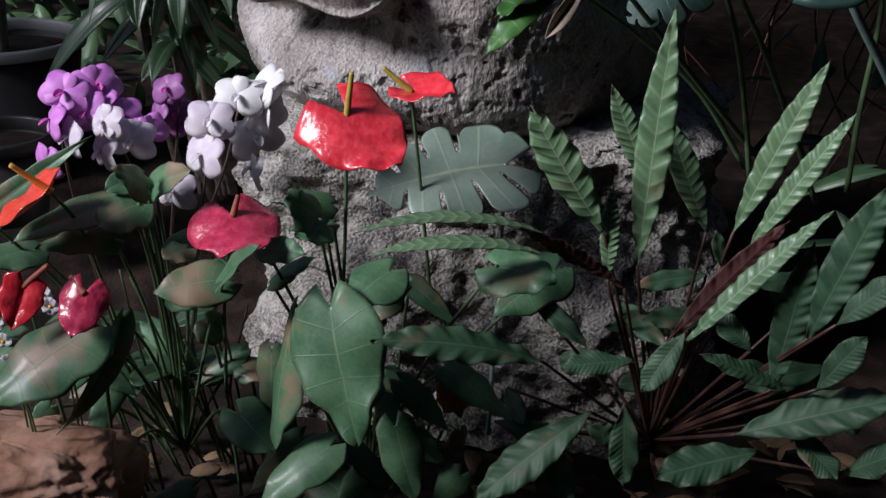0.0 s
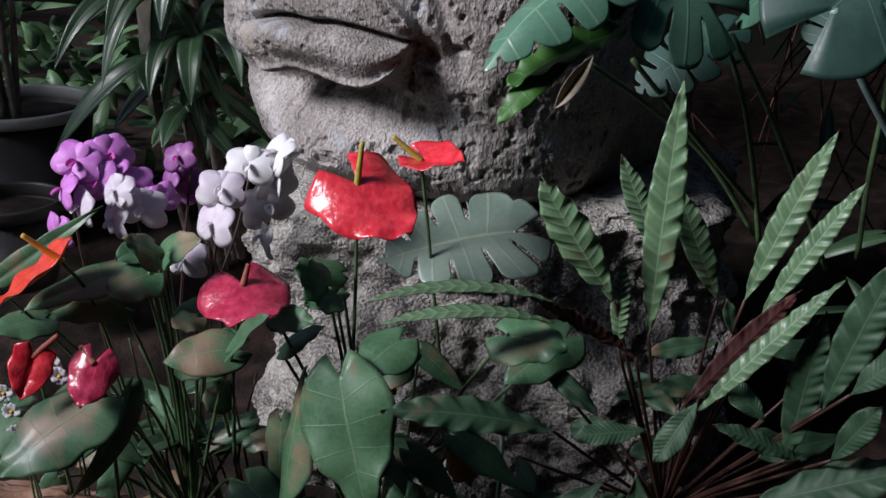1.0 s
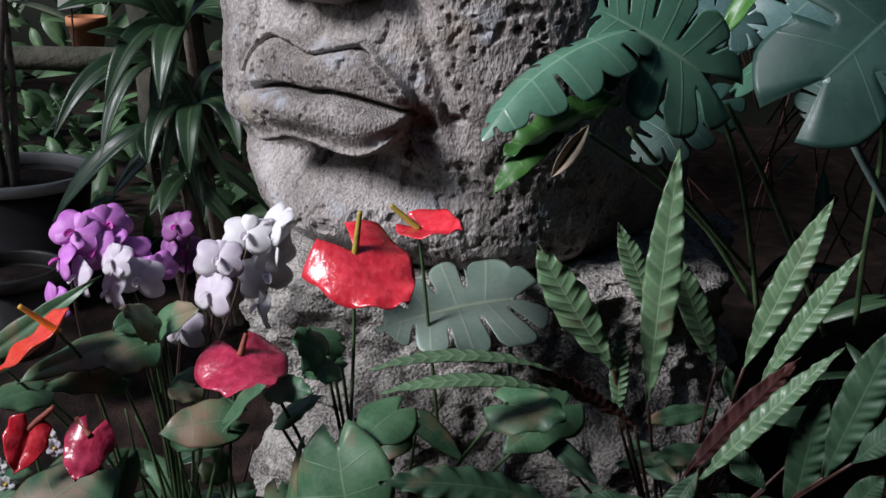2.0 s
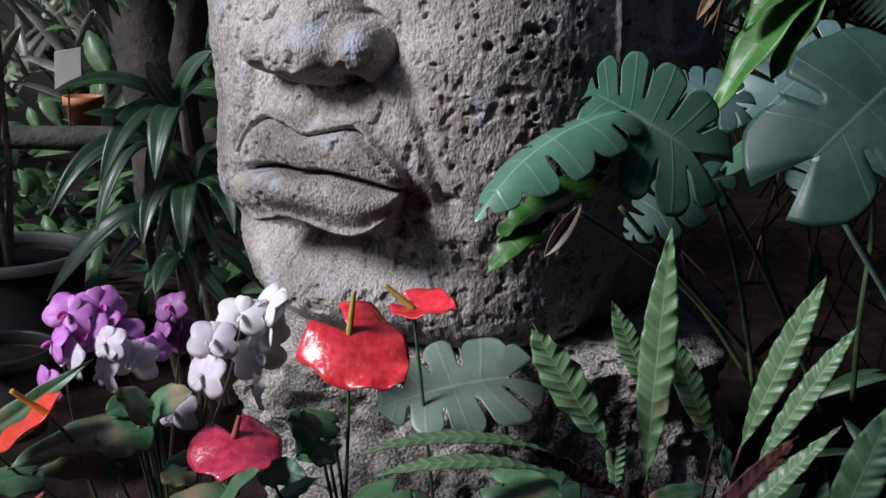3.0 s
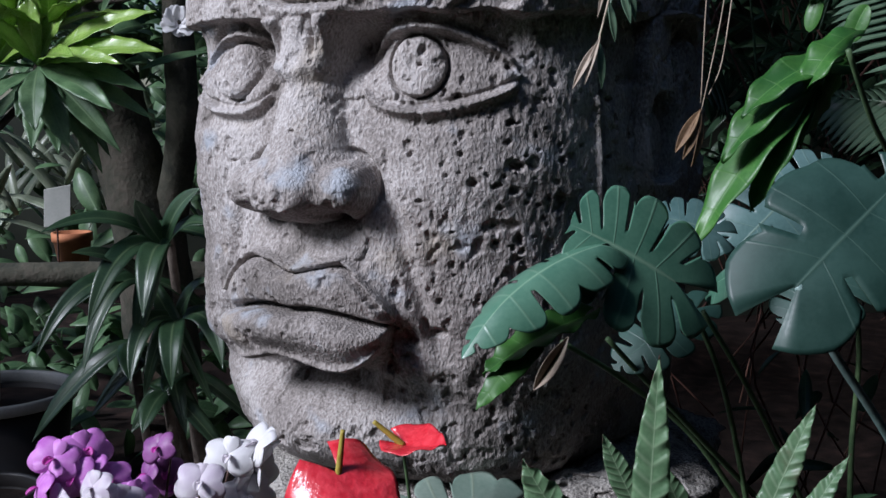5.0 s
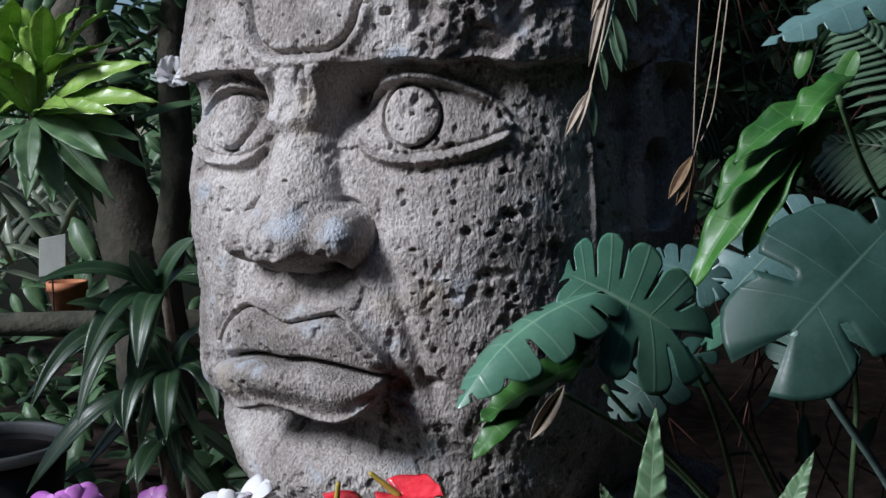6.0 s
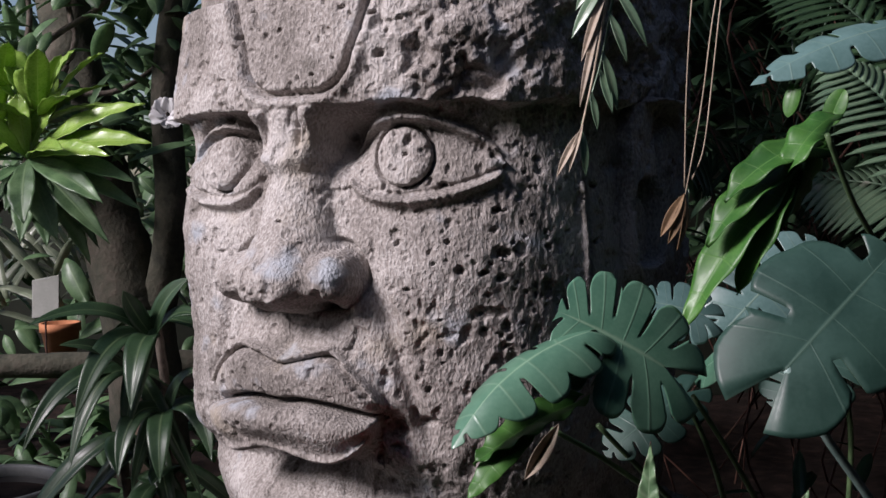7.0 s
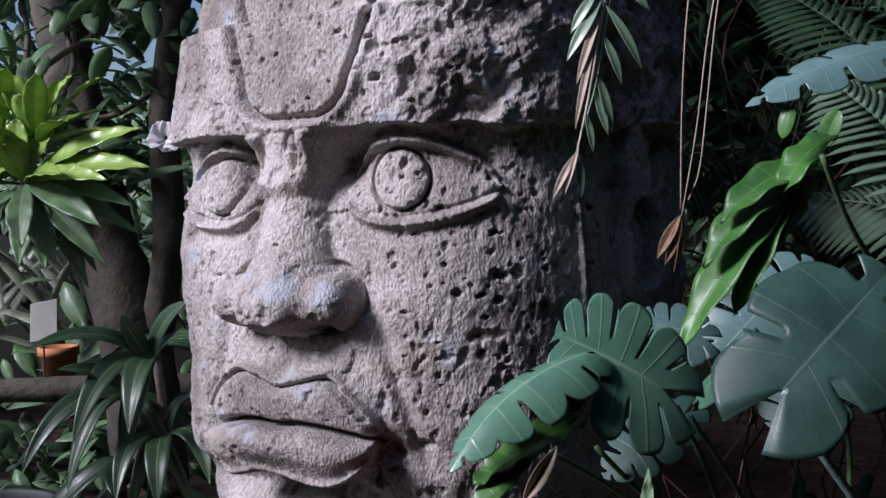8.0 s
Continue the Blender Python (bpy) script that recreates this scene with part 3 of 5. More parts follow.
    for i in range(ns - 1):
        for j in range(2 * nw):
            if keep[i, j]:
                q = [i * m + j, (i + 1) * m + j, (i + 1) * m + j + 1, i * m + j + 1]
                if not flip:
                    q = q[::-1]
                faces.append(q)
                index.append(0)
                faces.append([v + off for v in q[::-1]])
                index.append(1)
                for k in range(4):
                    e = (q[k], q[(k + 1) % 4])
                    if (e[1], e[0]) in edge:
                        del edge[(e[1], e[0])]
                    else:
                        edge[e] = 1
    for x, y in edge:
        faces.append([y, x, x + off, y + off])
        index.append(1)
    uv = np.stack([np.broadcast_to(s, (ns, m)), np.broadcast_to((w * 0.5 + 0.5)[None, :], (ns, m))], -1).reshape(-1, 2)
    return np.vstack([top, bot]), faces, index, np.vstack([uv, uv])


def finish(name, verts, faces, index, uv, mats):
    me = mesh_from(name, verts, faces, mats, index)
    layer = me.uv_layers.new(name="UVMap")
    loops = np.zeros(len(me.loops), np.int32)
    me.loops.foreach_get("vertex_index", loops)
    layer.data.foreach_set("uv", uv[loops].astype(np.float32).ravel())
    return me


def leaf(parent, base, tip, up, half, kind, mats, label="", name="leaf", **more):
    return part(name, finish(name, *blade_mesh(base, tip, up, half, kind, **more), mats), parent, label)


def tube_data(path, r0, r1, sides=7, steps=14, wobble=0.0, seed=0):
    """A tapered stalk along a smooth line through the given points."""
    P = np.array(path, float)
    n = len(P)
    t = np.linspace(0, n - 1, steps)
    Q = np.vstack([2 * P[0] - P[1], P, 2 * P[-1] - P[-2]])
    pts = []
    for v in t:
        i = min(int(v), n - 2)
        f = v - i
        a, b, c, d = Q[i], Q[i + 1], Q[i + 2], Q[i + 3]
        pts.append(0.5 * ((2 * b) + (c - a) * f + (2 * a - 5 * b + 4 * c - d) * f * f + (3 * b - a - 3 * c + d) * f ** 3))
    pts = np.array(pts)
    tan = np.gradient(pts, axis=0)
    tan /= np.linalg.norm(tan, axis=1)[:, None] + 1e-9
    ref = np.where(np.abs(tan[:, 2:3]) > 0.9, np.array([[1.0, 0, 0]]), np.array([[0, 0, 1.0]]))
    u = np.cross(tan, ref)
    u /= np.linalg.norm(u, axis=1)[:, None] + 1e-9
    v = np.cross(tan, u)
    a = np.linspace(0, 2 * np.pi, sides, endpoint=False)
    r = np.linspace(r0, r1, steps)[:, None]
    if wobble:
        r = r * (1 + wobble * np.random.RandomState(seed).uniform(-1, 1, (steps, sides)))
    r = np.broadcast_to(r, (steps, sides))
    ring = pts[:, None, :] + r[..., None] * (np.cos(a)[None, :, None] * u[:, None, :] + np.sin(a)[None, :, None] * v[:, None, :])
    verts = ring.reshape(-1, 3)
    faces = grid_faces(sides, steps, True)
    faces.append(list(range(sides))[::-1])
    faces.append([(steps - 1) * sides + i for i in range(sides)])
    return verts, faces


def stalk(parent, path, r0, r1, mat, name="stalk", label="", **more):
    return part(name, mesh_from(name, *tube_data(path, r0, r1, **more), mat), parent, label)


def joined(name, pieces, mats):
    """Many leaves as one mesh."""
    V, Fs, I, UV, off = [], [], [], [], 0
    for v, f, i, u in pieces:
        V.append(v)
        Fs.extend([[q + off for q in face] for face in f])
        I.extend(i)
        UV.append(u)
        off += len(v)
    return finish(name, np.vstack(V), Fs, I, np.vstack(UV), mats)


# ---- flamingo flowers ----
def flamingo(name_label, attach, tip, up, half, mat, spadix_tip, spadix_mat, foot, bend, sag=-0.1, fold=0.25, curl=0.5, seed=0, rs=0.006):
    ob = thing("flamingo_flower", foot, name_label, "flower", "flamingo flowers")
    sp = leaf(ob, attach, tip, up, half, "spathe", [mat, mat], name="spathe", sag=sag, fold=fold, curl=curl, wave=0.06, waves=3, thick=0.0016, ns=34, nw=9, rough=0.10, seed=seed)
    A, S = Vector(attach), Vector(spadix_tip)
    stalk(ob, [A - (S - A) * 0.05, A.lerp(S, 0.5), S], rs, rs * 0.65, spadix_mat, "spadix", "", sides=10)
    stalk(ob, [A, bend, foot], 0.0028, 0.0036, STALK, "stem")
    return ob


flamingo("glossy red flamingo flower with olive spadix before the stone head", (-0.159, 1.720, 0.778), (-0.072, 1.650, 0.724), (-0.10, -0.42, 0.90), 0.096, RED, (-0.150, 1.720, 0.850), SPADIX, (-0.184, 1.780, 0.230), (-0.165, 1.740, 0.582), seed=1, fold=0.16, curl=0.45)
flamingo("glossy red flamingo flower seen edge-on behind another", (-0.062, 1.860, 0.782), (0.013, 1.800, 0.798), (-0.25, -0.2, 0.95), 0.055, RED, (-0.110, 1.860, 0.823), SPADIX, (-0.018, 1.900, 0.336), (-0.047, 1.880, 0.636), seed=2, fold=0.5, curl=0.2)
flamingo("orange-red flamingo flower with golden spadix", (-0.602, 1.600, 0.685), (-0.706, 1.560, 0.617), (-0.60, -0.16, 0.78), 0.055, ORANGE_RED, (-0.649, 1.580, 0.732), SPADIX_GOLD, (-0.536, 1.700, 0.335), (-0.573, 1.650, 0.588), seed=3, fold=0.3, curl=0.0)
flamingo("crimson pink flamingo flower with wine-red spadix", (-0.336, 1.660, 0.627), (-0.301, 1.580, 0.600), (0.0, -0.30, 0.95), 0.078, CRIMSON, (-0.328, 1.670, 0.659), SPADIX_WINE, (-0.377, 1.720, 0.272), (-0.363, 1.690, 0.475), seed=4, fold=0.05, curl=0.4)
flamingo("wilting red flamingo flower low in the plant", (-0.618, 1.500, 0.572), (-0.635, 1.470, 0.512), (0.2, -0.8, 0.4), 0.036, RED, (-0.580, 1.500, 0.606), SPADIX_WINE, (-0.620, 1.600, 0.259), (-0.619, 1.530, 0.467), seed=5, fold=0.6, curl=0.5)
flamingo("small red flamingo flower facing the path", (-0.531, 1.500, 0.561), (-0.541, 1.450, 0.514), (0.1, -0.85, 0.5), 0.042, CRIMSON, (-0.556, 1.520, 0.579), SPADIX_WINE, (-0.547, 1.600, 0.239), (-0.528, 1.540, 0.444), seed=6, fold=0.15, curl=0.5)

# the leaves of the flamingo plant
flamingo_plant = thing("flamingo_plant", (-0.42, 1.75, 0.05), "flamingo plant with large heart-shaped leaves and brown spots", "plant")
AM = [ANT_TOP, ANT_UNDER]
CENTRE = (-0.472, 1.780, 0.099)


def heart(attach, tip, up, half, root=None, mats=AM, bend=0.0, **more):
    opts = dict(ns=26, nw=7, rough=0.12, sag=0.10, fold=0.12, curl=0.35, wave=0.06, waves=2.5)
    opts.update(more)
    leaf(flamingo_plant, attach, tip, up, half, "heart", mats, **opts)
    a, r = Vector(attach), Vector(root or CENTRE)
    stalk(flamingo_plant, [a, a.lerp(r, 0.45) + Vector((0, 0.02, 0.03)), r], 0.0028, 0.0038, STALK)


LOWER = (-0.145, 1.800, 0.019)
heart((-0.172, 1.560, 0.518), (-0.125, 1.470, 0.321), (-0.25, -0.82, 0.5), 0.082, LOWER, seed=11, curl=0.25, fold=0.16, rough=0.2, wave=0.1)
heart((-0.235, 1.600, 0.482), (-0.261, 1.550, 0.258), (-0.8, -0.5, 0.3), 0.060, LOWER, seed=12, curl=0.6, rough=0.15)
heart((-0.084, 1.620, 0.556), (-0.149, 1.560, 0.519), (0.0, -0.5, 0.85), 0.045, LOWER, seed=13)
heart((0.197, 1.780, 0.493), (0.087, 1.720, 0.430), (0.1, -0.7, 0.7), 0.050, LOWER, seed=14)
heart((-0.345, 1.600, 0.543), (-0.451, 1.580, 0.525), (-0.1, -0.7, 0.7), 0.046, seed=15)
heart((-0.339, 1.570, 0.552), (-0.272, 1.540, 0.629), (-0.3, -0.3, 0.9), 0.032, seed=16, fold=0.5)
heart((-0.492, 1.540, 0.504), (-0.601, 1.500, 0.312), (0.75, -0.4, 0.3), 0.030, seed=17, fold=0.7, sag=0.2)
heart((-0.537, 1.500, 0.499), (-0.669, 1.440, 0.397), (-0.1, -0.62, 0.75), 0.066, seed=18)
heart((-0.651, 1.520, 0.461), (-0.721, 1.480, 0.412), (-0.1, -0.62, 0.75), 0.05, seed=38)
heart((-0.502, 1.680, 0.644), (-0.672, 1.600, 0.595), (-0.1, -0.5, 0.85), 0.042, seed=19, fold=0.3)
heart((-0.736, 1.660, 0.618), (-0.555, 1.680, 0.748), (0.3, -0.75, 0.4), 0.020, seed=20, fold=0.4)
heart((-0.467, 1.700, 0.659), (-0.398, 1.660, 0.702), (0.0, -0.7, 0.7), 0.034, seed=21, fold=0.4)
heart((-0.493, 1.700, 0.673), (-0.537, 1.660, 0.664), (0.1, -0.7, 0.7), 0.030, seed=22, fold=0.3)
heart((-0.187, 1.720, 0.628), (-0.258, 1.700, 0.647), (-0.1, -0.55, 0.8), 0.026, LOWER, seed=23)
heart((-0.181, 1.700, 0.603), (-0.247, 1.660, 0.603), (0.0, -0.4, 0.9), 0.018, LOWER, seed=24)
heart((-0.334, 1.620, 0.283), (-0.273, 1.580, 0.238), (0.0, -0.6, 0.8), 0.048, seed=25)
heart((-0.527, 1.600, 0.222), (-0.529, 1.570, 0.194), (0.1, -0.8, 0.6), 0.036, seed=26)
heart((-0.175, 1.550, 0.272), (-0.290, 1.500, 0.183), (-0.3, -0.6, 0.7), 0.042, LOWER, seed=27)
heart((-0.071, 1.580, 0.294), (-0.036, 1.560, 0.158), (0.1, -0.85, 0.5), 0.040, LOWER, seed=28)
heart((-0.409, 1.720, 0.563), (-0.467, 1.700, 0.544), (0.0, -0.5, 0.8), 0.030, seed=29)
heart((-0.286, 1.700, 0.493), (-0.207, 1.680, 0.550), (0.2, -0.4, 0.85), 0.024, LOWER, seed=30)
heart((-0.349, 1.740, 0.307), (-0.287, 1.720, 0.297), (0.0, -0.5, 0.85), 0.028, seed=31)
heart((-0.652, 1.620, 0.289), (-0.683, 1.600, 0.251), (0.5, -0.6, 0.5), 0.02, seed=32)
heart((0.010, 1.720, 0.329), (0.126, 1.680, 0.248), (0.2, -0.6, 0.7), 0.034, LOWER, seed=33)
heart((-0.284, 1.660, 0.386), (-0.279, 1.640, 0.244), (-0.4, -0.8, 0.4), 0.035, LOWER, seed=34)
heart((-0.677, 1.700, 0.543), (-0.739, 1.640, 0.538), (0.0, -0.5, 0.85), 0.040, seed=35)
heart((-0.475, 1.800, 0.281), (-0.549, 1.820, 0.315), (0.0, -0.6, 0.8), 0.032, seed=36)
heart((-0.214, 1.660, 0.140), (-0.129, 1.600, 0.114), (0.2, -0.6, 0.7), 0.045, LOWER, seed=37)
heart((-0.203, 1.660, 0.628), (-0.246, 1.620, 0.676), (0.2, -0.6, 0.7), 0.040, LOWER, seed=61, rough=0.2, wave=0.12)
heart((-0.190, 1.660, 0.614), (-0.234, 1.620, 0.610), (0.0, -0.6, 0.7), 0.030, LOWER, seed=62, rough=0.2, wave=0.12)
heart((-0.286, 1.660, 0.572), (-0.217, 1.620, 0.582), (-0.3, -0.6, 0.7), 0.030, LOWER, seed=63, rough=0.2, wave=0.12)
heart((-0.470, 1.660, 0.673), (-0.512, 1.620, 0.715), (0.2, -0.6, 0.7), 0.030, CENTRE, seed=64, rough=0.2, wave=0.12)
heart((-0.414, 1.660, 0.568), (-0.441, 1.620, 0.565), (0.0, -0.6, 0.7), 0.030, CENTRE, seed=65, rough=0.2, wave=0.12)
heart((-0.447, 1.660, 0.486), (-0.325, 1.620, 0.559), (-0.3, -0.6, 0.7), 0.045, CENTRE, seed=66, rough=0.2, wave=0.12)
heart((-0.531, 1.660, 0.585), (-0.645, 1.620, 0.579), (0.2, -0.6, 0.7), 0.030, CENTRE, seed=67, rough=0.2, wave=0.12)
heart((-0.150, 1.660, 0.495), (-0.092, 1.620, 0.455), (0.0, -0.6, 0.7), 0.050, LOWER, seed=68, rough=0.2, wave=0.12)
heart((-0.086, 1.660, 0.517), (-0.129, 1.620, 0.444), (-0.3, -0.6, 0.7), 0.040, LOWER, seed=69, rough=0.2, wave=0.12)
heart((0.088, 1.660, 0.553), (0.181, 1.620, 0.544), (0.2, -0.6, 0.7), 0.050, LOWER, seed=70, rough=0.2, wave=0.12)
heart((-0.485, 1.660, 0.644), (-0.543, 1.620, 0.620), (0.0, -0.6, 0.7), 0.040, CENTRE, seed=71, rough=0.2, wave=0.12)
rng = random.Random(7)
for i in range(15):
    x, z = rng.uniform(-0.62, -0.25), rng.uniform(0.30, 0.62)
    stalk(flamingo_plant, [(x, 1.72 + rng.uniform(-0.1, 0.1), z), (x * 0.8 - 0.08 + rng.uniform(-0.03, 0.03), 1.78, z * 0.55), (x * 0.6 - 0.13, 1.82, 0.02)], 0.002, 0.003, STALK if i % 3 else STALK_WINE)

# dusty lobed leaf that leans on the plinth
lobed_plant = thing("lobed_leaf_plant", (0.100, 1.960, 0.030), "dusty grey-green lobed leaf leaning before the plinth", "plant")
leaf(lobed_plant, (0.110, 1.960, 0.623), (-0.139, 1.880, 0.585), (-0.15, -0.62, 0.8), 0.122, "heart", [MON_DUSTY, MON_UNDER], slots=5, nw=12, sag=0.10, fold=0.10, curl=0.2, seed=43, rough=0.10, wave=0.05, waves=3)
stalk(lobed_plant, [(0.110, 1.960, 0.623), (0.110, 1.985, 0.494), (0.100, 1.960, 0.040)], 0.004, 0.005, STALK_COOL)

# ---- prayer plant with wavy leaves ----
prayer = thing("prayer_plant", (0.394, 1.800, 0.163), "tall prayer plant with wavy ribbed leaves and wine-red undersides", "plant")
CM, SHADED = [CAL_TOP, CAL_UNDER], [CAL_SHADED, CAL_UNDER]
HUB = (0.396, 1.800, 0.138)


def ribbed(base, tip, up, half, hub=True, bend=(0, 0, 0), mats=None, **more):
    ln = (Vector(tip) - Vector(base)).length
    opts = dict(ns=70, nw=5, ridge=0.0014, ridges=15, wave=0.11, waves=max(2.5, ln / 0.042), fold=0.2, curl=0.2, sag=0.06)
    opts.update(more)
    leaf(prayer, base, tip, up, half, "lance", mats or CM, **opts)
    if hub:
        b, h = Vector(base), Vector(HUB)
        stalk(prayer, [b, b.lerp(h, 0.5) + Vector(bend), h], 0.0026, 0.004, STALK_WINE, "stem")


ribbed((0.314, 1.660, 0.559), (0.325, 1.620, 0.988), (-0.35, -0.9, 0.1), 0.036, seed=1, sag=0.04)
ribbed((0.325, 1.680, 0.688), (0.248, 1.660, 0.857), (-0.3, -0.9, 0.2), 0.026, seed=2, hub=False, ridge=0.0007)
ribbed((0.251, 1.640, 0.625), (0.122, 1.600, 0.838), (-0.50, -0.78, 0.35), 0.043, seed=3, sag=0.07, ridge=0.0007)
ribbed((0.433, 1.720, 0.597), (0.343, 1.700, 0.804), (-0.25, -0.9, 0.2), 0.030, seed=4, ridge=0.0007)
ribbed((0.456, 1.640, 0.631), (0.551, 1.600, 0.918), (-0.55, -0.8, 0.2), 0.030, seed=5)
ribbed((0.472, 1.600, 0.620), (0.589, 1.560, 0.854), (-0.5, -0.7, 0.5), 0.024, seed=6)
ribbed((0.366, 1.600, 0.459), (0.510, 1.540, 0.692), (0.55, 0.65, 0.5), 0.026, seed=7)
ribbed((0.380, 1.560, 0.470), (0.557, 1.500, 0.725), (-0.5, -0.55, 0.65), 0.024, seed=8)
ribbed((0.289, 1.620, 0.537), (0.115, 1.580, 0.651), (0.3, 0.85, 0.4), 0.024, seed=9)
ribbed((0.154, 1.580, 0.643), (-0.131, 1.500, 0.668), (0.0, -0.12, 1.0), 0.024, seed=10, hub=False, sag=0.20, ridge=0.0006, wave=0.04)
ribbed((0.158, 1.640, 0.584), (-0.117, 1.580, 0.597), (0.0, -0.2, 1.0), 0.024, seed=11, hub=False, sag=0.18, ridge=0.0006, wave=0.04)
ribbed((0.268, 1.660, 0.528), (0.261, 1.640, 0.701), (-0.3, -0.9, 0.2), 0.020, seed=12)
ribbed((0.528, 1.560, 0.393), (0.543, 1.520, 0.667), (-0.35, -0.9, 0.2), 0.036, seed=13, mats=SHADED, ridge=0.0014, wave=0.12)
ribbed((0.550, 1.500, 0.517), (0.615, 1.460, 0.782), (-0.5, -0.8, 0.25), 0.040, seed=14, mats=SHADED, ridge=0.0014, wave=0.12)
ribbed((0.375, 1.540, 0.501), (0.314, 1.520, 0.405), (-0.2, -0.75, 0.6), 0.028, seed=15, mats=SHADED, ridge=0.0005, wave=0.12)
ribbed((0.536, 1.520, 0.417), (0.391, 1.500, 0.486), (0.0, -0.6, 0.8), 0.022, seed=16, mats=SHADED, ridge=0.0005, wave=0.12)
ribbed((0.289, 1.520, 0.384), (0.295, 1.490, 0.252), (0.0, -0.8, 0.6), 0.032, seed=17, mats=SHADED, ridge=0.0005, wave=0.12)
ribbed((0.462, 1.500, 0.346), (0.694, 1.460, 0.443), (0.0, -0.55, 0.85), 0.046, seed=18, mats=SHADED, ridge=0.0005, wave=0.12)
ribbed((0.514, 1.540, 0.289), (0.346, 1.500, 0.263), (0.0, -0.55, 0.85), 0.044, seed=19, mats=SHADED, ridge=0.0005, wave=0.12)
ribbed((0.244, 1.560, 0.343), (0.059, 1.500, 0.205), (-0.2, -0.6, 0.75), 0.044, seed=20, mats=SHADED, ridge=0.0005, wave=0.12)
ribbed((0.160, 1.550, 0.439), (-0.105, 1.480, 0.504), (0.0, -0.55, 0.85), 0.040, seed=21, sag=0.16, mats=SHADED, ridge=0.0005, wave=0.12)
ribbed((0.448, 1.660, 0.563), (0.431, 1.650, 0.628), (0.0, -0.9, 0.3), 0.014, seed=22, mats=SHADED, ridge=0.0005, wave=0.12)
ribbed((0.569, 1.480, 0.442), (0.613, 1.440, 0.555), (-0.2, -0.7, 0.7), 0.028, seed=23, mats=SHADED, ridge=0.0005, wave=0.12)
ribbed((0.573, 1.460, 0.562), (0.639, 1.420, 0.660), (-0.2, -0.6, 0.8), 0.028, seed=24, mats=SHADED, ridge=0.0005, wave=0.12)
ribbed((0.307, 1.580, 0.427), (0.192, 1.550, 0.430), (0.0, -0.5, 0.85), 0.028, seed=25, mats=SHADED, ridge=0.0005, wave=0.12)
ribbed((0.499, 1.600, 0.442), (0.443, 1.620, 0.491), (0.0, -0.7, 0.7), 0.028, seed=29, mats=SHADED, ridge=0.0005, wave=0.12)
ribbed((0.555, 1.520, 0.346), (0.608, 1.440, 0.308), (0.2, -0.6, 0.75), 0.034, seed=31, mats=SHADED, ridge=0.0005, wave=0.12)
ribbed((0.632, 1.480, 0.291), (0.692, 1.420, 0.375), (0.0, -0.5, 0.85), 0.036, seed=35, mats=SHADED, ridge=0.0005, wave=0.12)
ribbed((0.173, 1.600, 0.283), (0.219, 1.520, 0.184), (0.0, -0.6, 0.75), 0.030, seed=36, mats=SHADED, ridge=0.0005, wave=0.12)
for dx, dz in ((0.0, 0.272), (-0.048, 0.288), (0.12, 0.072), (0.088, 0.112)):
    a = Vector(HUB) + Vector((dx, -0.05, dz))
    stalk(prayer, [a, a.lerp(Vector(HUB), 0.5) + Vector((0.01, 0, 0)), HUB], 0.002, 0.0032, STALK_WINE, "stem")

# ---- orchids ----
def blossom_mesh(name, mats, seed):
    """An open moth orchid: two broad petals, three sepals; faces -y, about 7 cm across."""
    rng = random.Random(seed)
    pieces = []
    for ang, ln, half, kind in ((8, 0.036, 0.030, "round"), (172, 0.036, 0.030, "round"), (90, 0.034, 0.017, "oval"), (218, 0.031, 0.013, "oval"), (322, 0.031, 0.013, "oval")):
        a = radians(ang + rng.uniform(-6, 6))
        d = Vector((math.cos(a), 0, math.sin(a)))
        back = 0.0 if kind == "round" else 0.003
        pieces.append(blade_mesh(d * 0.002 + Vector((0, back, 0)), d * ln + Vector((0, back + rng.uniform(-0.004, 0.008), 0)), (0, -1, 0), half, kind, sag=0.16, fold=-0.05, curl=0.3, ns=12, nw=4, wave=0.05, waves=1.5, seed=rng.randint(0, 99)))
    return joined(name, pieces, mats)


def lip_mesh(mat):
    pieces = [blade_mesh((0, -0.002, 0.002), (0, -0.014, -0.012), (0, -0.7, 0.7), 0.007, "round", ns=8, nw=3, fold=0.6)]
    pieces.append(blade_mesh((0, -0.001, 0.004), (0, -0.010, 0.001), (0, -0.5, 0.8), 0.004, "oval", ns=6, nw=2, fold=-0.5))
    return joined("lip", pieces, [mat, mat])


LIP_ME, PALE_LIP_ME = lip_mesh(LIP), lip_mesh(BLUSH_PETAL)


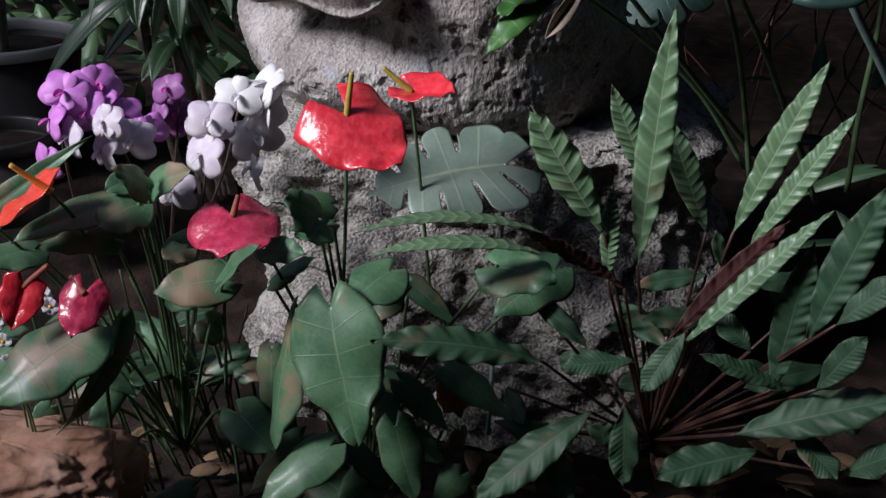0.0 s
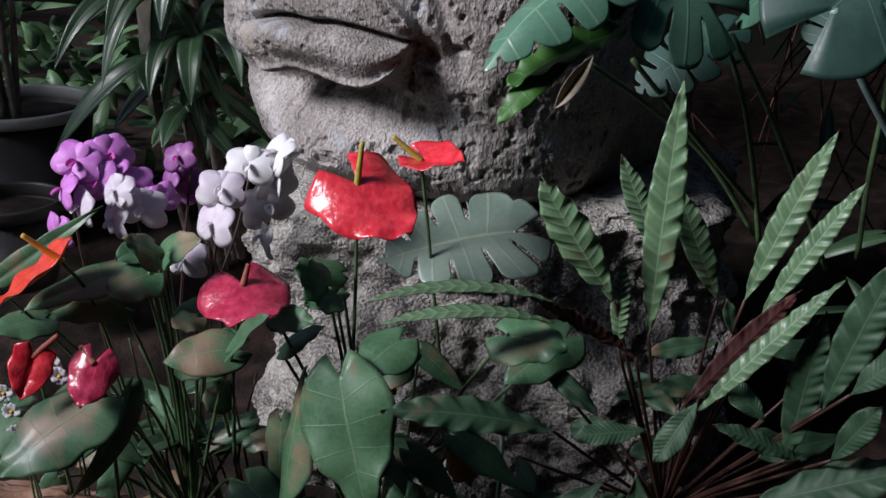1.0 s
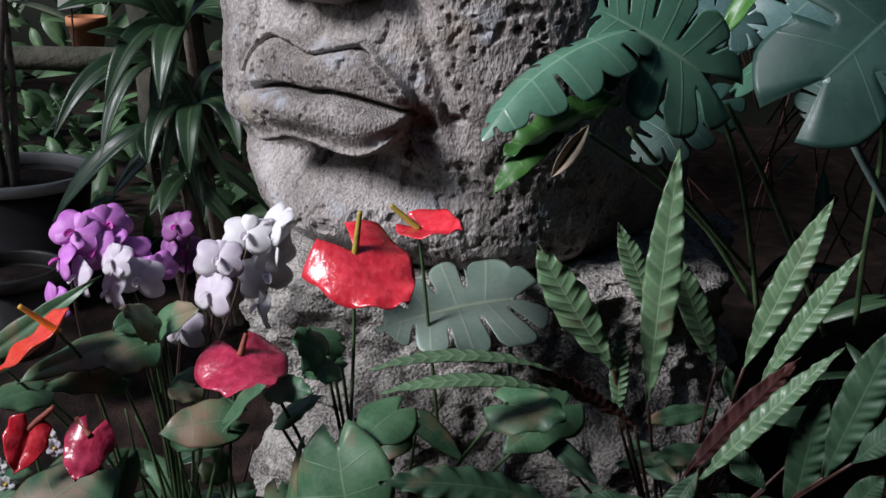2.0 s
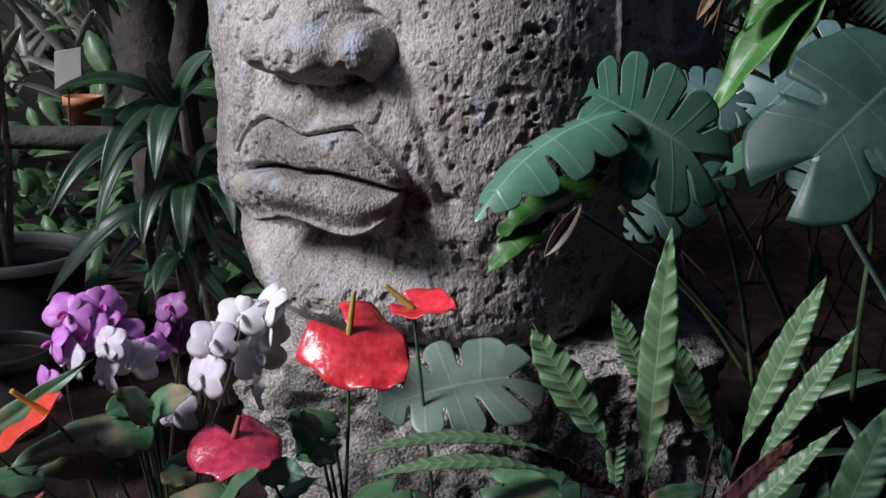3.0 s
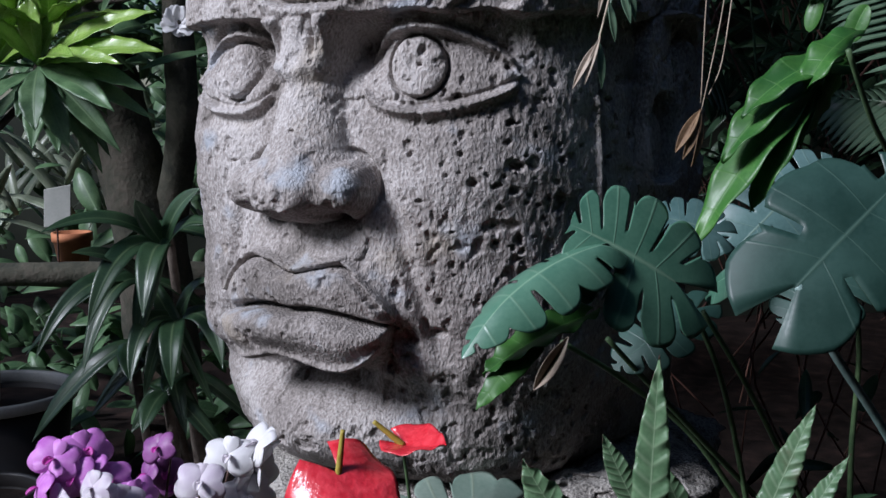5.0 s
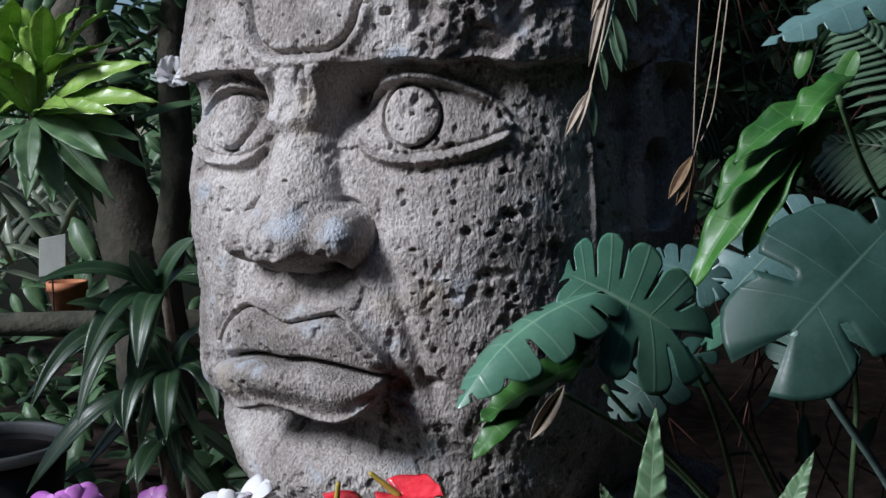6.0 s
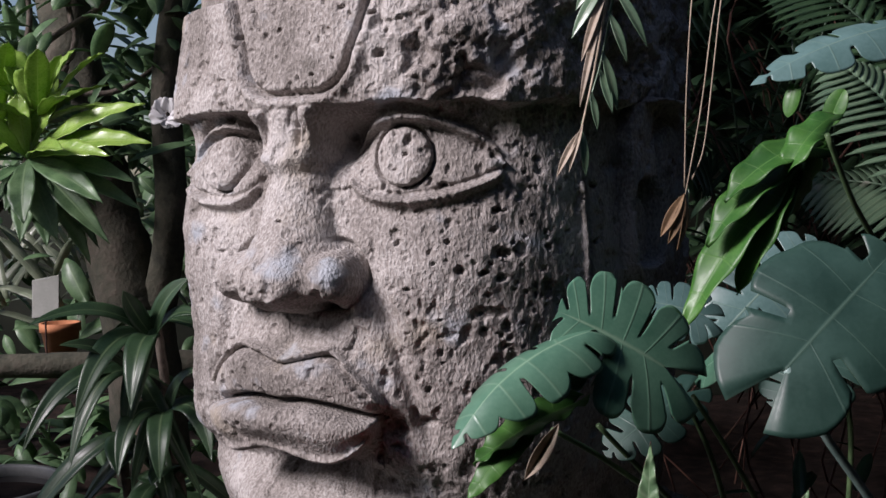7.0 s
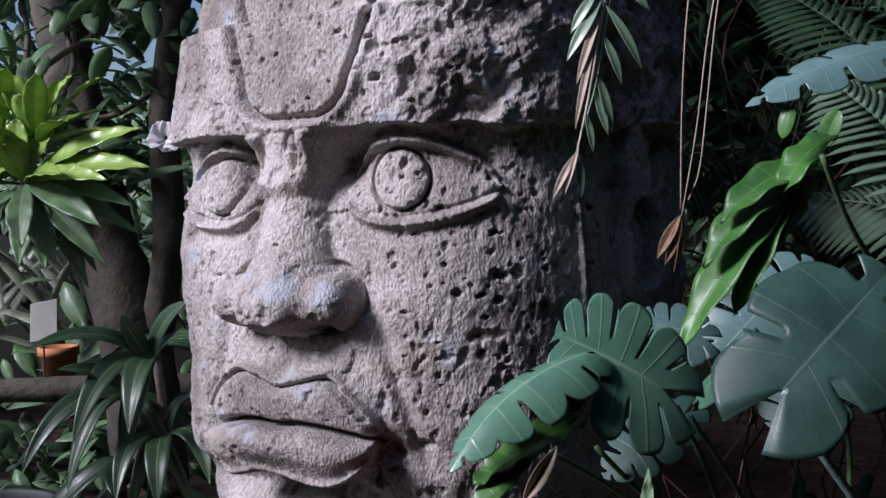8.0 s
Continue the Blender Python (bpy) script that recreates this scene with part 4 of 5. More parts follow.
def orchid(label, petals, spots, spikes, foot, seed, sizes=1.0):
    ob = thing("moth_orchid", foot, label, "orchid", "moth orchids")
    shapes = [blossom_mesh("blossom", [petals, petals], seed + i) for i in range(3)]
    rng = random.Random(seed)
    origin = Vector(foot)
    for i, (place, yaw, tilt) in enumerate(spots):
        fl = new("blossom", shapes[i % 3])
        fl.parent = ob
        k = 0.94 * sizes * rng.uniform(0.9, 1.12)
        fl.matrix_basis = Matrix.Translation(Vector(place) - origin) @ Euler((radians(tilt - 18), radians(rng.uniform(-15, 15)), radians(yaw - 28))).to_matrix().to_4x4() @ Matrix.Scale(k, 4)
        lp = new("lip", LIP_ME if petals in (MAUVE_PETAL, PLUM_PETAL) else PALE_LIP_ME)
        lp.parent = fl
    for path in spikes:
        stalk(ob, path, 0.0022, 0.0030, STALK_WINE, "flower_spike")
    for i in range(3):
        a = rng.uniform(0, 6.28)
        f = origin + Vector((0, 0, 0.05))
        leaf(ob, f, f + Vector((math.cos(a) * 0.12, math.sin(a) * 0.08 - 0.03, 0.03)), (0, -0.3, 1), 0.03, "oval", [STRAP, STRAP], sag=0.2)
    return ob


orchid("white moth orchid with a leaning spike of blossoms", WHITE_PETAL, [((-0.347, 1.800, 0.782), 20, -10), ((-0.303, 1.820, 0.799), -35, -15), ((-0.317, 1.800, 0.712), 50, 5), ((-0.329, 1.800, 0.656), -40, 15), ((-0.306, 1.830, 0.747), 75, 0), ((-0.300, 1.840, 0.759), -65, 0)],
       [[(-0.350, 1.840, 0.763), (-0.376, 1.820, 0.658), (-0.418, 1.800, 0.529), (-0.459, 1.820, 0.270)], [(-0.325, 1.830, 0.646), (-0.316, 1.840, 0.744), (-0.350, 1.840, 0.763)]], (-0.463, 1.840, 0.186), 3, 1.15)
orchid("blush white moth orchid with broad round blossoms", BLUSH_PETAL, [((-0.387, 1.760, 0.752), 25, -5), ((-0.400, 1.740, 0.697), -15, 0), ((-0.451, 1.740, 0.635), 10, 10), ((-0.575, 1.780, 0.685), -20, 10), ((-0.525, 1.780, 0.708), 25, 5), ((-0.561, 1.760, 0.744), -5, 0), ((-0.621, 1.760, 0.716), -25, 10)],
       [[(-0.395, 1.800, 0.729), (-0.406, 1.780, 0.631), (-0.459, 1.800, 0.281)], [(-0.558, 1.800, 0.720), (-0.529, 1.800, 0.620), (-0.501, 1.820, 0.269)]], (-0.490, 1.800, 0.209), 11, 1.05)
orchid("mauve moth orchid in a dense cluster of blossoms", MAUVE_PETAL, [((-0.636, 1.800, 0.781), 10, -15), ((-0.590, 1.840, 0.784), 60, -10), ((-0.655, 1.780, 0.738), -35, 0), ((-0.602, 1.800, 0.748), 15, 5), ((-0.656, 1.740, 0.678), -20, 20), ((-0.548, 1.820, 0.739), 40, 0), ((-0.502, 1.820, 0.710), 55, 10), ((-0.592, 1.830, 0.754), -20, -10), ((-0.633, 1.820, 0.737), 30, 10)],
       [[(-0.647, 1.820, 0.790), (-0.645, 1.800, 0.688), (-0.625, 1.800, 0.523), (-0.576, 1.820, 0.243)]], (-0.572, 1.820, 0.170), 23)
orchid("dark plum moth orchid behind the pale ones", PLUM_PETAL, [((-0.514, 2.000, 0.736), 15, -10), ((-0.536, 2.000, 0.685), -30, 5), ((-0.507, 2.020, 0.682), 40, 5), ((-0.493, 2.020, 0.658), 20, 20)],
       [[(-0.490, 2.020, 0.740), (-0.504, 2.000, 0.626), (-0.536, 2.000, 0.370)]], (-0.548, 2.000, 0.193), 37, 0.85)

# ---- big split-leaf plants beside the head ----
split = thing("split_leaf_plant", (0.688, 1.950, 0.232), "large split-leaf plant with long stalks beside the stone head", "plant")


def big(base, tip, up, half, mats, **more):
    opts = dict(slots=5, nw=12, sag=0.10, fold=0.08, curl=0.25, rough=0.03)
    opts.update(more)
    leaf(split, base, tip, up, half, "split", mats, **opts)


MP = [MON_PALE, MON_UNDER]
MT, MC, MB = [MON_TOP, MON_UNDER], [MON_COOL, MON_UNDER], [MON_BRIGHT, MON_BRIGHT]
big((0.372, 1.740, 1.076), (0.205, 1.720, 1.170), (-0.05, -0.8, 0.6), 0.125, MT, seed=2, fold=0.1, curl=0.2)
big((0.250, 1.700, 1.141), (0.034, 1.580, 0.994), (-0.45, -0.62, 0.65), 0.064, MT, seed=3, fold=-0.15, curl=0.5, bow=(-0.03, -0.02, 0.05), rough=0.06)
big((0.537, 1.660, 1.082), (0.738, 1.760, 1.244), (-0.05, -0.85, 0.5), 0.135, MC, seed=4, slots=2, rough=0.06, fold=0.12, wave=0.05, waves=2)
big((0.552, 2.060, 1.086), (0.734, 2.100, 1.252), (-0.1, -0.85, 0.4), 0.092, MP, seed=5, fold=0.05)
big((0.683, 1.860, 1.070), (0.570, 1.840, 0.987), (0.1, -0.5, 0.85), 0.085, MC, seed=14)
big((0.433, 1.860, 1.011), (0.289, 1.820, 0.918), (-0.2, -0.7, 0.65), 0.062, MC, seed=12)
big((0.486, 1.950, 1.129), (0.380, 1.960, 1.157), (0.0, -0.8, 0.6), 0.06, MP, seed=13)
big((0.479, 1.900, 1.048), (0.514, 1.860, 1.078), (0.0, -0.6, 0.8), 0.05, MT, seed=15, slots=0)
leaf(split, (0.712, 1.930, 1.470), (0.611, 1.880, 1.371), (-0.72, -0.6, 0.3), 0.034, "strap", MB, bow=(-0.02, -0.02, 0.02), fold=0.25, wave=0.14, waves=3, ns=30, nw=4, seed=80)
leaf(split, (0.684, 1.935, 1.428), (0.507, 1.885, 1.327), (-0.72, -0.6, 0.3), 0.034, "strap", MB, bow=(-0.02, -0.02, 0.03), fold=0.25, wave=0.14, waves=3, ns=30, nw=4, seed=81)
leaf(split, (0.665, 1.940, 1.404), (0.478, 1.890, 1.252), (-0.72, -0.6, 0.3), 0.036, "strap", MB, bow=(-0.03, -0.02, 0.03), fold=0.25, wave=0.14, waves=3, ns=30, nw=4, seed=82)
leaf(split, (0.647, 1.945, 1.385), (0.437, 1.895, 1.112), (-0.72, -0.6, 0.3), 0.040, "strap", MB, bow=(-0.03, -0.03, 0.02), fold=0.25, wave=0.14, waves=3, ns=30, nw=4, seed=83)
leaf(split, (0.643, 1.950, 1.380), (0.531, 1.900, 1.168), (-0.72, -0.6, 0.3), 0.034, "strap", MB, bow=(-0.01, -0.03, 0.01), fold=0.25, wave=0.14, waves=3, ns=30, nw=4, seed=84)
leaf(split, (0.655, 1.955, 1.385), (0.568, 1.905, 1.224), (-0.72, -0.6, 0.3), 0.022, "strap", MB, bow=(0.01, -0.02, 0.01), fold=0.25, wave=0.14, waves=3, ns=30, nw=4, seed=85)
big((0.709, 1.980, 1.424), (0.615, 1.960, 1.268), (0.75, -0.5, 0.3), 0.026, MB, seed=7, sag=0.1, slots=0, wave=0.15)
big((0.702, 1.960, 1.414), (0.618, 1.920, 1.405), (-0.3, -0.7, 0.6), 0.03, MB, seed=8, slots=0, fold=0.3)
big((0.719, 1.970, 1.467), (0.738, 1.960, 1.515), (-0.5, -0.8, 0.3), 0.02, MB, seed=18, slots=0, fold=0.4)
big((0.867, 1.900, 1.620), (0.539, 1.840, 1.516), (0.0, -0.62, 0.78), 0.058, MP, seed=9, sag=0.16, slots=5, fold=-0.15)
big((0.611, 1.840, 1.509), (0.600, 1.840, 1.463), (-0.5, -0.8, 0.2), 0.014, MB, seed=19, slots=0)
big((0.224, 1.700, 1.030), (0.067, 1.640, 0.955), (-0.1, -0.3, 0.95), 0.036, MB, seed=10, slots=0, fold=0.5, wave=0.15)
big((0.158, 1.680, 1.012), (0.055, 1.620, 0.908), (-0.3, -0.75, 0.5), 0.024, MB, seed=11, slots=0, wave=0.1)
leaf(split, (0.205, 1.740, 0.991), (0.148, 1.720, 0.910), (0, -0.9, 0.2), 0.016, "lance", [PALE_DRY, PALE_DRY], "withered pale leaf", fold=0.8)
for k, path in enumerate(([(0.408, 1.800, 1.036), (0.467, 1.840, 0.910), (0.514, 1.900, 0.774), (0.557, 1.950, 0.610)],
             [(0.430, 1.800, 1.018), (0.511, 1.840, 0.891), (0.595, 1.900, 0.744), (0.684, 1.950, 0.567)],
             [(0.272, 1.780, 0.979), (0.346, 1.820, 0.895), (0.450, 1.880, 0.780), (0.565, 1.950, 0.653)],
             [(0.197, 1.760, 0.978), (0.303, 1.840, 0.899), (0.435, 1.900, 0.784), (0.546, 1.950, 0.631)],
             [(0.537, 1.660, 1.081), (0.608, 1.700, 0.971), (0.710, 1.760, 0.837), (0.824, 1.840, 0.674)],
             [(0.696, 1.860, 1.032), (0.709, 1.860, 0.926), (0.710, 1.880, 0.761), (0.727, 1.920, 0.601)],
             [(0.625, 1.730, 1.430), (0.690, 1.800, 1.327), (0.771, 1.880, 1.228), (0.846, 1.960, 1.091)])):
    stalk(split, path, 0.0066 if k == 4 else 0.0044, 0.0078 if k == 4 else 0.0054, STALK_COOL if k == 4 else STALK, sides=9, steps=20)


# low leaves round the stems
rng = random.Random(31)
for i in range(34):
    x, y, z = rng.uniform(-0.62, 0.05), rng.uniform(1.6, 1.9), rng.uniform(0.10, 0.42)
    a = rng.uniform(0, 6.28)
    heart((x, y, z), (x + 0.09 * math.cos(a), y - 0.03 + 0.04 * math.sin(a), z - rng.uniform(0.02, 0.09)), (rng.uniform(-0.4, 0.4), -0.6, 0.7), rng.uniform(0.022, 0.042), (x * 0.8 - 0.05, y + 0.05, 0.02), seed=100 + i, ns=16, nw=4)
for i in range(14):
    x, y, z = rng.uniform(0.05, 0.75), rng.uniform(1.62, 1.9), rng.uniform(0.12, 0.50)
    a = rng.uniform(0, 6.28)
    ribbed((x, y, z), (x + 0.15 * math.cos(a), y - 0.05 + 0.05 * math.sin(a), z + rng.uniform(-0.08, 0.06)), (rng.uniform(-0.3, 0.3), -0.6, 0.75), rng.uniform(0.022, 0.034), seed=200 + i, ns=36, nw=3, ridge=0.0005, mats=SHADED)

bedding = thing("bedding_flowers", (-0.646, 1.500, 0.443), "small white bedding flowers with yellow centres", "flower")
for k, c in enumerate(((-0.671, 1.520, 0.468), (-0.603, 1.550, 0.515), (-0.615, 1.560, 0.530), (-0.659, 1.500, 0.442), (-0.679, 1.520, 0.499), (-0.652, 1.500, 0.415))):
    c = Vector(c)
    for i in range(5):
        a = i * 1.257 + k
        d = Vector((math.cos(a), -0.25, math.sin(a))) * 0.014
        leaf(bedding, c, c + d, (0, -1, 0.3), 0.007, "round", [WHITE_PETAL, WHITE_PETAL] if k % 2 == 0 else [BLUSH_PETAL, BLUSH_PETAL], name="petal", ns=7, nw=2)
    stalk(bedding, [c + Vector((0, -0.004, 0)), c + Vector((0, 0.0, -0.004))], 0.003, 0.003, SPADIX_GOLD, "centre", steps=4)
    stalk(bedding, [c, c + Vector((0.01, 0.02, -0.1)), c + Vector((0.02, 0.03, -0.3))], 0.0015, 0.002, STALK, "stem")


# ---- rock, pots, litter ----
def build_rock(name, centre, size, mat, label, seed):
    nu, nv = 140, 70
    T, Ph = np.meshgrid(np.linspace(0, 2 * np.pi, nu, endpoint=False), np.linspace(-np.pi / 2, np.pi / 2, nv))
    P3 = np.stack([np.cos(Ph) * np.cos(T), np.cos(Ph) * np.sin(T), np.sin(Ph)], -1)
    P3 = np.sign(P3) * np.abs(P3) ** 0.5
    k = 1 + 0.22 * fnoise(P3 * 1.4, 3, seed) + 0.06 * fnoise(P3 * 6, 3, seed + 5) + 0.02 * fnoise(P3 * 18, 3, seed + 9)
    solid(name, mesh_from(name, ((P3 * k[..., None]) * np.array(size) + np.array(centre)).reshape(-1, 3), grid_faces(nu, nv, True), mat), label, "rock")


TAN_ROCK = material("reddish_tan_rock", [(0.18, 0.085, 0.052), (0.34, 0.18, 0.115), (0.42, 0.27, 0.2)], 9, 0.9, 0.8, 10, 70, dist=0.008)
build_rock("rock", (-0.70, 1.52, 0.20), (0.20, 0.13, 0.10), TAN_ROCK, "reddish tan rock at the edge of the bed", 3)


def lathe(profile, centre, sides=48):
    pr = np.array(profile)
    a = np.linspace(0, 2 * np.pi, sides, endpoint=False)
    v = np.stack([pr[:, 0:1] * np.cos(a), pr[:, 0:1] * np.sin(a), np.broadcast_to(pr[:, 1:2], (len(pr), sides))], -1) + np.array(centre)
    return v.reshape(-1, 3), grid_faces(sides, len(pr), True)


def build_pot(centre, rad, height, label, soil_drop=0.05, rim=RIM):
    ob = thing("plant_pot", centre, label, "plant pot")
    h = height
    part("body", mesh_from("body", *lathe([(0.001, 0), (rad * 0.70, 0), (rad * 0.74, 0.02), (rad * 0.93, h - 0.03), (rad * 0.92, h - 0.035), (rad * 0.7, 0.03), (0.001, 0.03)], centre), POT), ob)
    part("rim", mesh_from("rim", *lathe([(rad * 0.92, h - 0.035), (rad * 0.985, h - 0.03), (rad, h - 0.02), (rad, h - 0.006), (rad * 0.985, h), (rad * 0.93, h), (rad * 0.915, h - 0.006), (rad * 0.91, h - 0.03), (rad * 0.92, h - 0.035)], centre), rim), ob, "worn rim")
    part("potting_soil", mesh_from("potting_soil", *lathe([(0.001, h - soil_drop + 0.01), (rad * 0.5, h - soil_drop + 0.004), (rad * 0.90, h - soil_drop)], centre), SOIL), ob, "dark potting soil")
    return ob


pot_at = Vector((-1.271, 3.150, 0.558))
build_pot((pot_at.x, pot_at.y, pot_at.z - 0.40), 0.236, 0.40, "dark round plant pot with a pale rim on the soil")
low_at = Vector((-1.087, 2.600, 0.452))
build_pot((low_at.x, low_at.y, low_at.z - 0.22), 0.135, 0.22, "low dark plant pot behind the orchids", 0.04, POT)

potted = thing("potted_shrub", (pot_at.x, pot_at.y, pot_at.z - 0.05), "potted shrub with twisted woody stems and lime rosettes", "shrub")
for i in range(6):
    x = pot_at.x - 0.03 + 0.02 * (i - 2.5)
    y = pot_at.y + 0.02 * ((i * 7) % 5 - 2)
    stalk(potted, [(x, y, pot_at.z - 0.06), (x + 0.02 * math.sin(i * 2), y, pot_at.z + 0.25), (x - 0.02 * math.sin(i), y, pot_at.z + 0.5), (x + 0.02, y, pot_at.z + 0.8)], 0.011, 0.008, BARK, "woody_stem", wobble=0.15, seed=i, steps=22)


def rosette(parent, centre, count, length, half, mats, seed, rise=(5, 60), kind="lance", name="leaf", face=None):
    rng = random.Random(seed)
    c = Vector(centre)
    for i in range(count):
        az, el = i * 2.4 + rng.uniform(-0.3, 0.3), radians(rng.uniform(*rise))
        ln = length * rng.uniform(0.7, 1.15)
        d = Vector((math.cos(az) * math.cos(el), math.sin(az) * math.cos(el), math.sin(el)))
        u = Vector((-d.x * 0.4, -d.y * 0.4 - 0.2, 1.0))
        leaf(parent, c + d * 0.01, c + d * ln - Vector((0, 0, ln * 0.15)), u, half * rng.uniform(0.8, 1.15), kind, mats, name=name, sag=0.16, fold=0.2, ns=18, nw=3, wave=0.05, seed=i)


LM, BM0 = [LIME, LIME], [BUSH, BUSH]
rc = (-1.086, 3.250, 1.559)
rosette(potted, rc, 20, 0.30, 0.052, LM, 5, (5, 70))
rosette(potted, (-1.264, 3.300, 1.465), 14, 0.30, 0.05, LM, 6, (-10, 60))
rosette(potted, (-1.117, 3.300, 1.461), 16, 0.28, 0.05, [BUSH, BUSH], 7, (-60, 5))
rosette(potted, (-1.227, 3.350, 1.597), 14, 0.28, 0.05, LM, 8, (0, 70))
BASE = (-1.111, 3.220, 1.468)
for k, (tip, wide, mats) in enumerate((((-0.746, 3.100, 1.605), 0.045, LM), ((-0.722, 3.050, 1.496), 0.05, LM), ((-0.821, 3.000, 1.463), 0.042, LM), ((-0.766, 3.050, 1.391), 0.042, BM0), ((-0.760, 3.100, 1.312), 0.036, BM0), ((-0.844, 3.000, 1.339), 0.048, BM0), ((-0.859, 3.100, 1.227), 0.042, BM0), ((-1.001, 3.200, 1.653), 0.05, LM), ((-1.124, 3.200, 1.650), 0.045, LM), ((-1.199, 3.100, 1.583), 0.045, LM), ((-0.926, 2.950, 1.480), 0.04, LM), ((-1.072, 3.050, 1.289), 0.05, BM0), ((-1.000, 3.100, 1.239), 0.05, BM0))):
    leaf(potted, BASE, tip, (-0.15, -0.75, 0.75), wide, "lance", mats, sag=0.16, fold=0.2, ns=22, nw=4, wave=0.06, seed=k + 60)
leaf(potted, (-0.644, 3.300, 1.506), (-0.830, 3.200, 1.449), (0.0, -0.6, 0.8), 0.024, "lance", BM0, sag=0.1)
stalk(potted, [(pot_at.x + 0.02, pot_at.y, pot_at.z + 0.7), Vector((-1.179, 3.280, 1.381)), rc], 0.012, 0.009, BARK, "woody_stem")

# ---- strap-leaved plant left of the head ----
dracaena = thing("strap_leaf_plant", (-0.754, 3.000, 0.567), "strap-leaved plant with arching glossy leaves and cane stems", "plant")
rng = random.Random(12)
for n_, (hub_, count, ln0) in enumerate((((-0.706, 2.950, 1.038), 3, 0.38), ((-0.762, 2.950, 0.897), 3, 0.40), ((-0.689, 2.950, 0.817), 3, 0.34), ((-0.732, 3.000, 0.724), 4, 0.34), ((-0.663, 2.950, 0.642), 4, 0.28), ((-0.812, 2.950, 0.730), 4, 0.32), ((-0.713, 2.900, 0.610), 3, 0.26))):
    c = Vector(hub_)
    for i in range(count):
        az = i * 2.4 + n_ + rng.uniform(-0.4, 0.4)
        ln = ln0 * rng.uniform(0.7, 1.2)
        out = Vector((math.cos(az), math.sin(az) * 0.7, 0))
        lift = rng.uniform(-0.85, 0.15)
        tip = c + out * ln * 0.75 + Vector((0, 0, lift * ln - 0.05))
        leaf(dracaena, c, tip, (out.x * -0.3, -0.45, 1.0), rng.uniform(0.022, 0.034), "strap", [STRAP, STRAP], sag=rng.uniform(0.2, 0.42), fold=0.25, ns=18, nw=2, twist=rng.uniform(-0.5, 0.5), seed=i)
    stalk(dracaena, [c, c + Vector((0.02, 0.02, -0.25)), Vector((c.x * 0.9, c.y + 0.05, 0.12))], 0.012, 0.015, BARK, "cane", wobble=0.1)
H1, H2, H3 = (-0.707, 2.920, 0.989), (-0.741, 2.880, 0.901), (-0.673, 2.880, 0.804)
for k, (hub_, tip, bow, wide) in enumerate((
        (H1, (-0.973, 2.750, 1.047), (0.03, 0, 0.11), 0.026), (H1, (-0.761, 2.850, 1.121), (-0.01, 0, 0.0), 0.028), (H1, (-0.595, 2.850, 1.147), (-0.03, 0, 0.03), 0.030), (H1, (-0.568, 2.800, 1.058), (0.0, 0, 0.06), 0.026),
        (H1, (-0.850, 2.700, 0.821), (-0.02, 0, 0.16), 0.034), (H1, (-0.714, 2.700, 0.843), (0.0, -0.04, 0.13), 0.036), (H2, (-0.896, 2.750, 0.999), (0.02, 0, 0.05), 0.026), (H2, (-0.981, 2.700, 0.743), (-0.03, 0, 0.17), 0.028),
        (H2, (-0.869, 2.700, 0.698), (-0.02, 0, 0.18), 0.030), (H3, (-0.752, 2.700, 0.680), (-0.04, 0, 0.13), 0.030), (H3, (-0.573, 2.800, 0.917), (0, 0, 0.05), 0.028), (H3, (-0.535, 2.750, 0.701), (0.04, 0, 0.13), 0.030), (H3, (-0.652, 2.700, 0.663), (0.0, -0.05, 0.1), 0.032))):
    leaf(dracaena, hub_, tip, (0.0, -0.65, 0.75), wide, "strap", [STRAP, STRAP], bow=bow, fold=0.22, ns=24, nw=3, twist=0.5 * math.sin(k * 2.1), seed=k + 300)
CANE = material("tan_cane_stem", [(0.20, 0.14, 0.10), (0.34, 0.26, 0.2)], 20, 0.8, 0.6)
stalk(dracaena, [(-0.765, 3.020, 0.825), (-0.758, 3.000, 0.662), (-0.754, 3.000, 0.594)], 0.036, 0.045, CANE, "cane", "thick tan cane", wobble=0.06, sides=12)

# ---- trunk, branches and leaves behind ----
tree = thing("tree", (-0.978, 3.900, 0.372), "slanting grey-brown tree trunk with spreading branches", "tree")
stalk(tree, [(-0.958, 3.900, 0.372), (-1.001, 3.900, 0.939), (-1.103, 3.950, 1.293), (-1.171, 4.000, 1.631), (-1.264, 4.100, 2.023), (-1.373, 4.200, 2.575)], 0.13, 0.08, SHADED_BARK, "trunk", sides=20, steps=40, wobble=0.06)
stalk(tree, [(-0.942, 3.900, 0.859), (-0.844, 3.800, 1.289), (-0.845, 3.800, 1.704), (-0.769, 3.800, 2.188)], 0.06, 0.045, SHADED_BARK, "limb", sides=12, steps=26, wobble=0.06)
for k, path in enumerate(([(-1.388, 3.700, 1.713), (-1.196, 3.750, 1.877), (-1.020, 3.800, 2.009), (-0.950, 3.850, 2.204)], [(-1.315, 3.700, 1.711), (-1.251, 3.700, 1.927), (-1.294, 3.750, 2.156)], [(-1.221, 3.800, 1.697), (-1.139, 3.800, 1.863), (-1.166, 3.850, 2.021), (-1.059, 3.900, 2.179)], [(-1.214, 3.900, 1.714), (-1.041, 3.900, 1.709), (-0.875, 3.950, 1.815)], [(-1.122, 3.900, 2.066), (-0.923, 3.950, 2.059), (-0.777, 4.000, 2.073)])):
    stalk(tree, path, 0.013, 0.007, BARK, "branch", steps=18, wobble=0.12, seed=k)


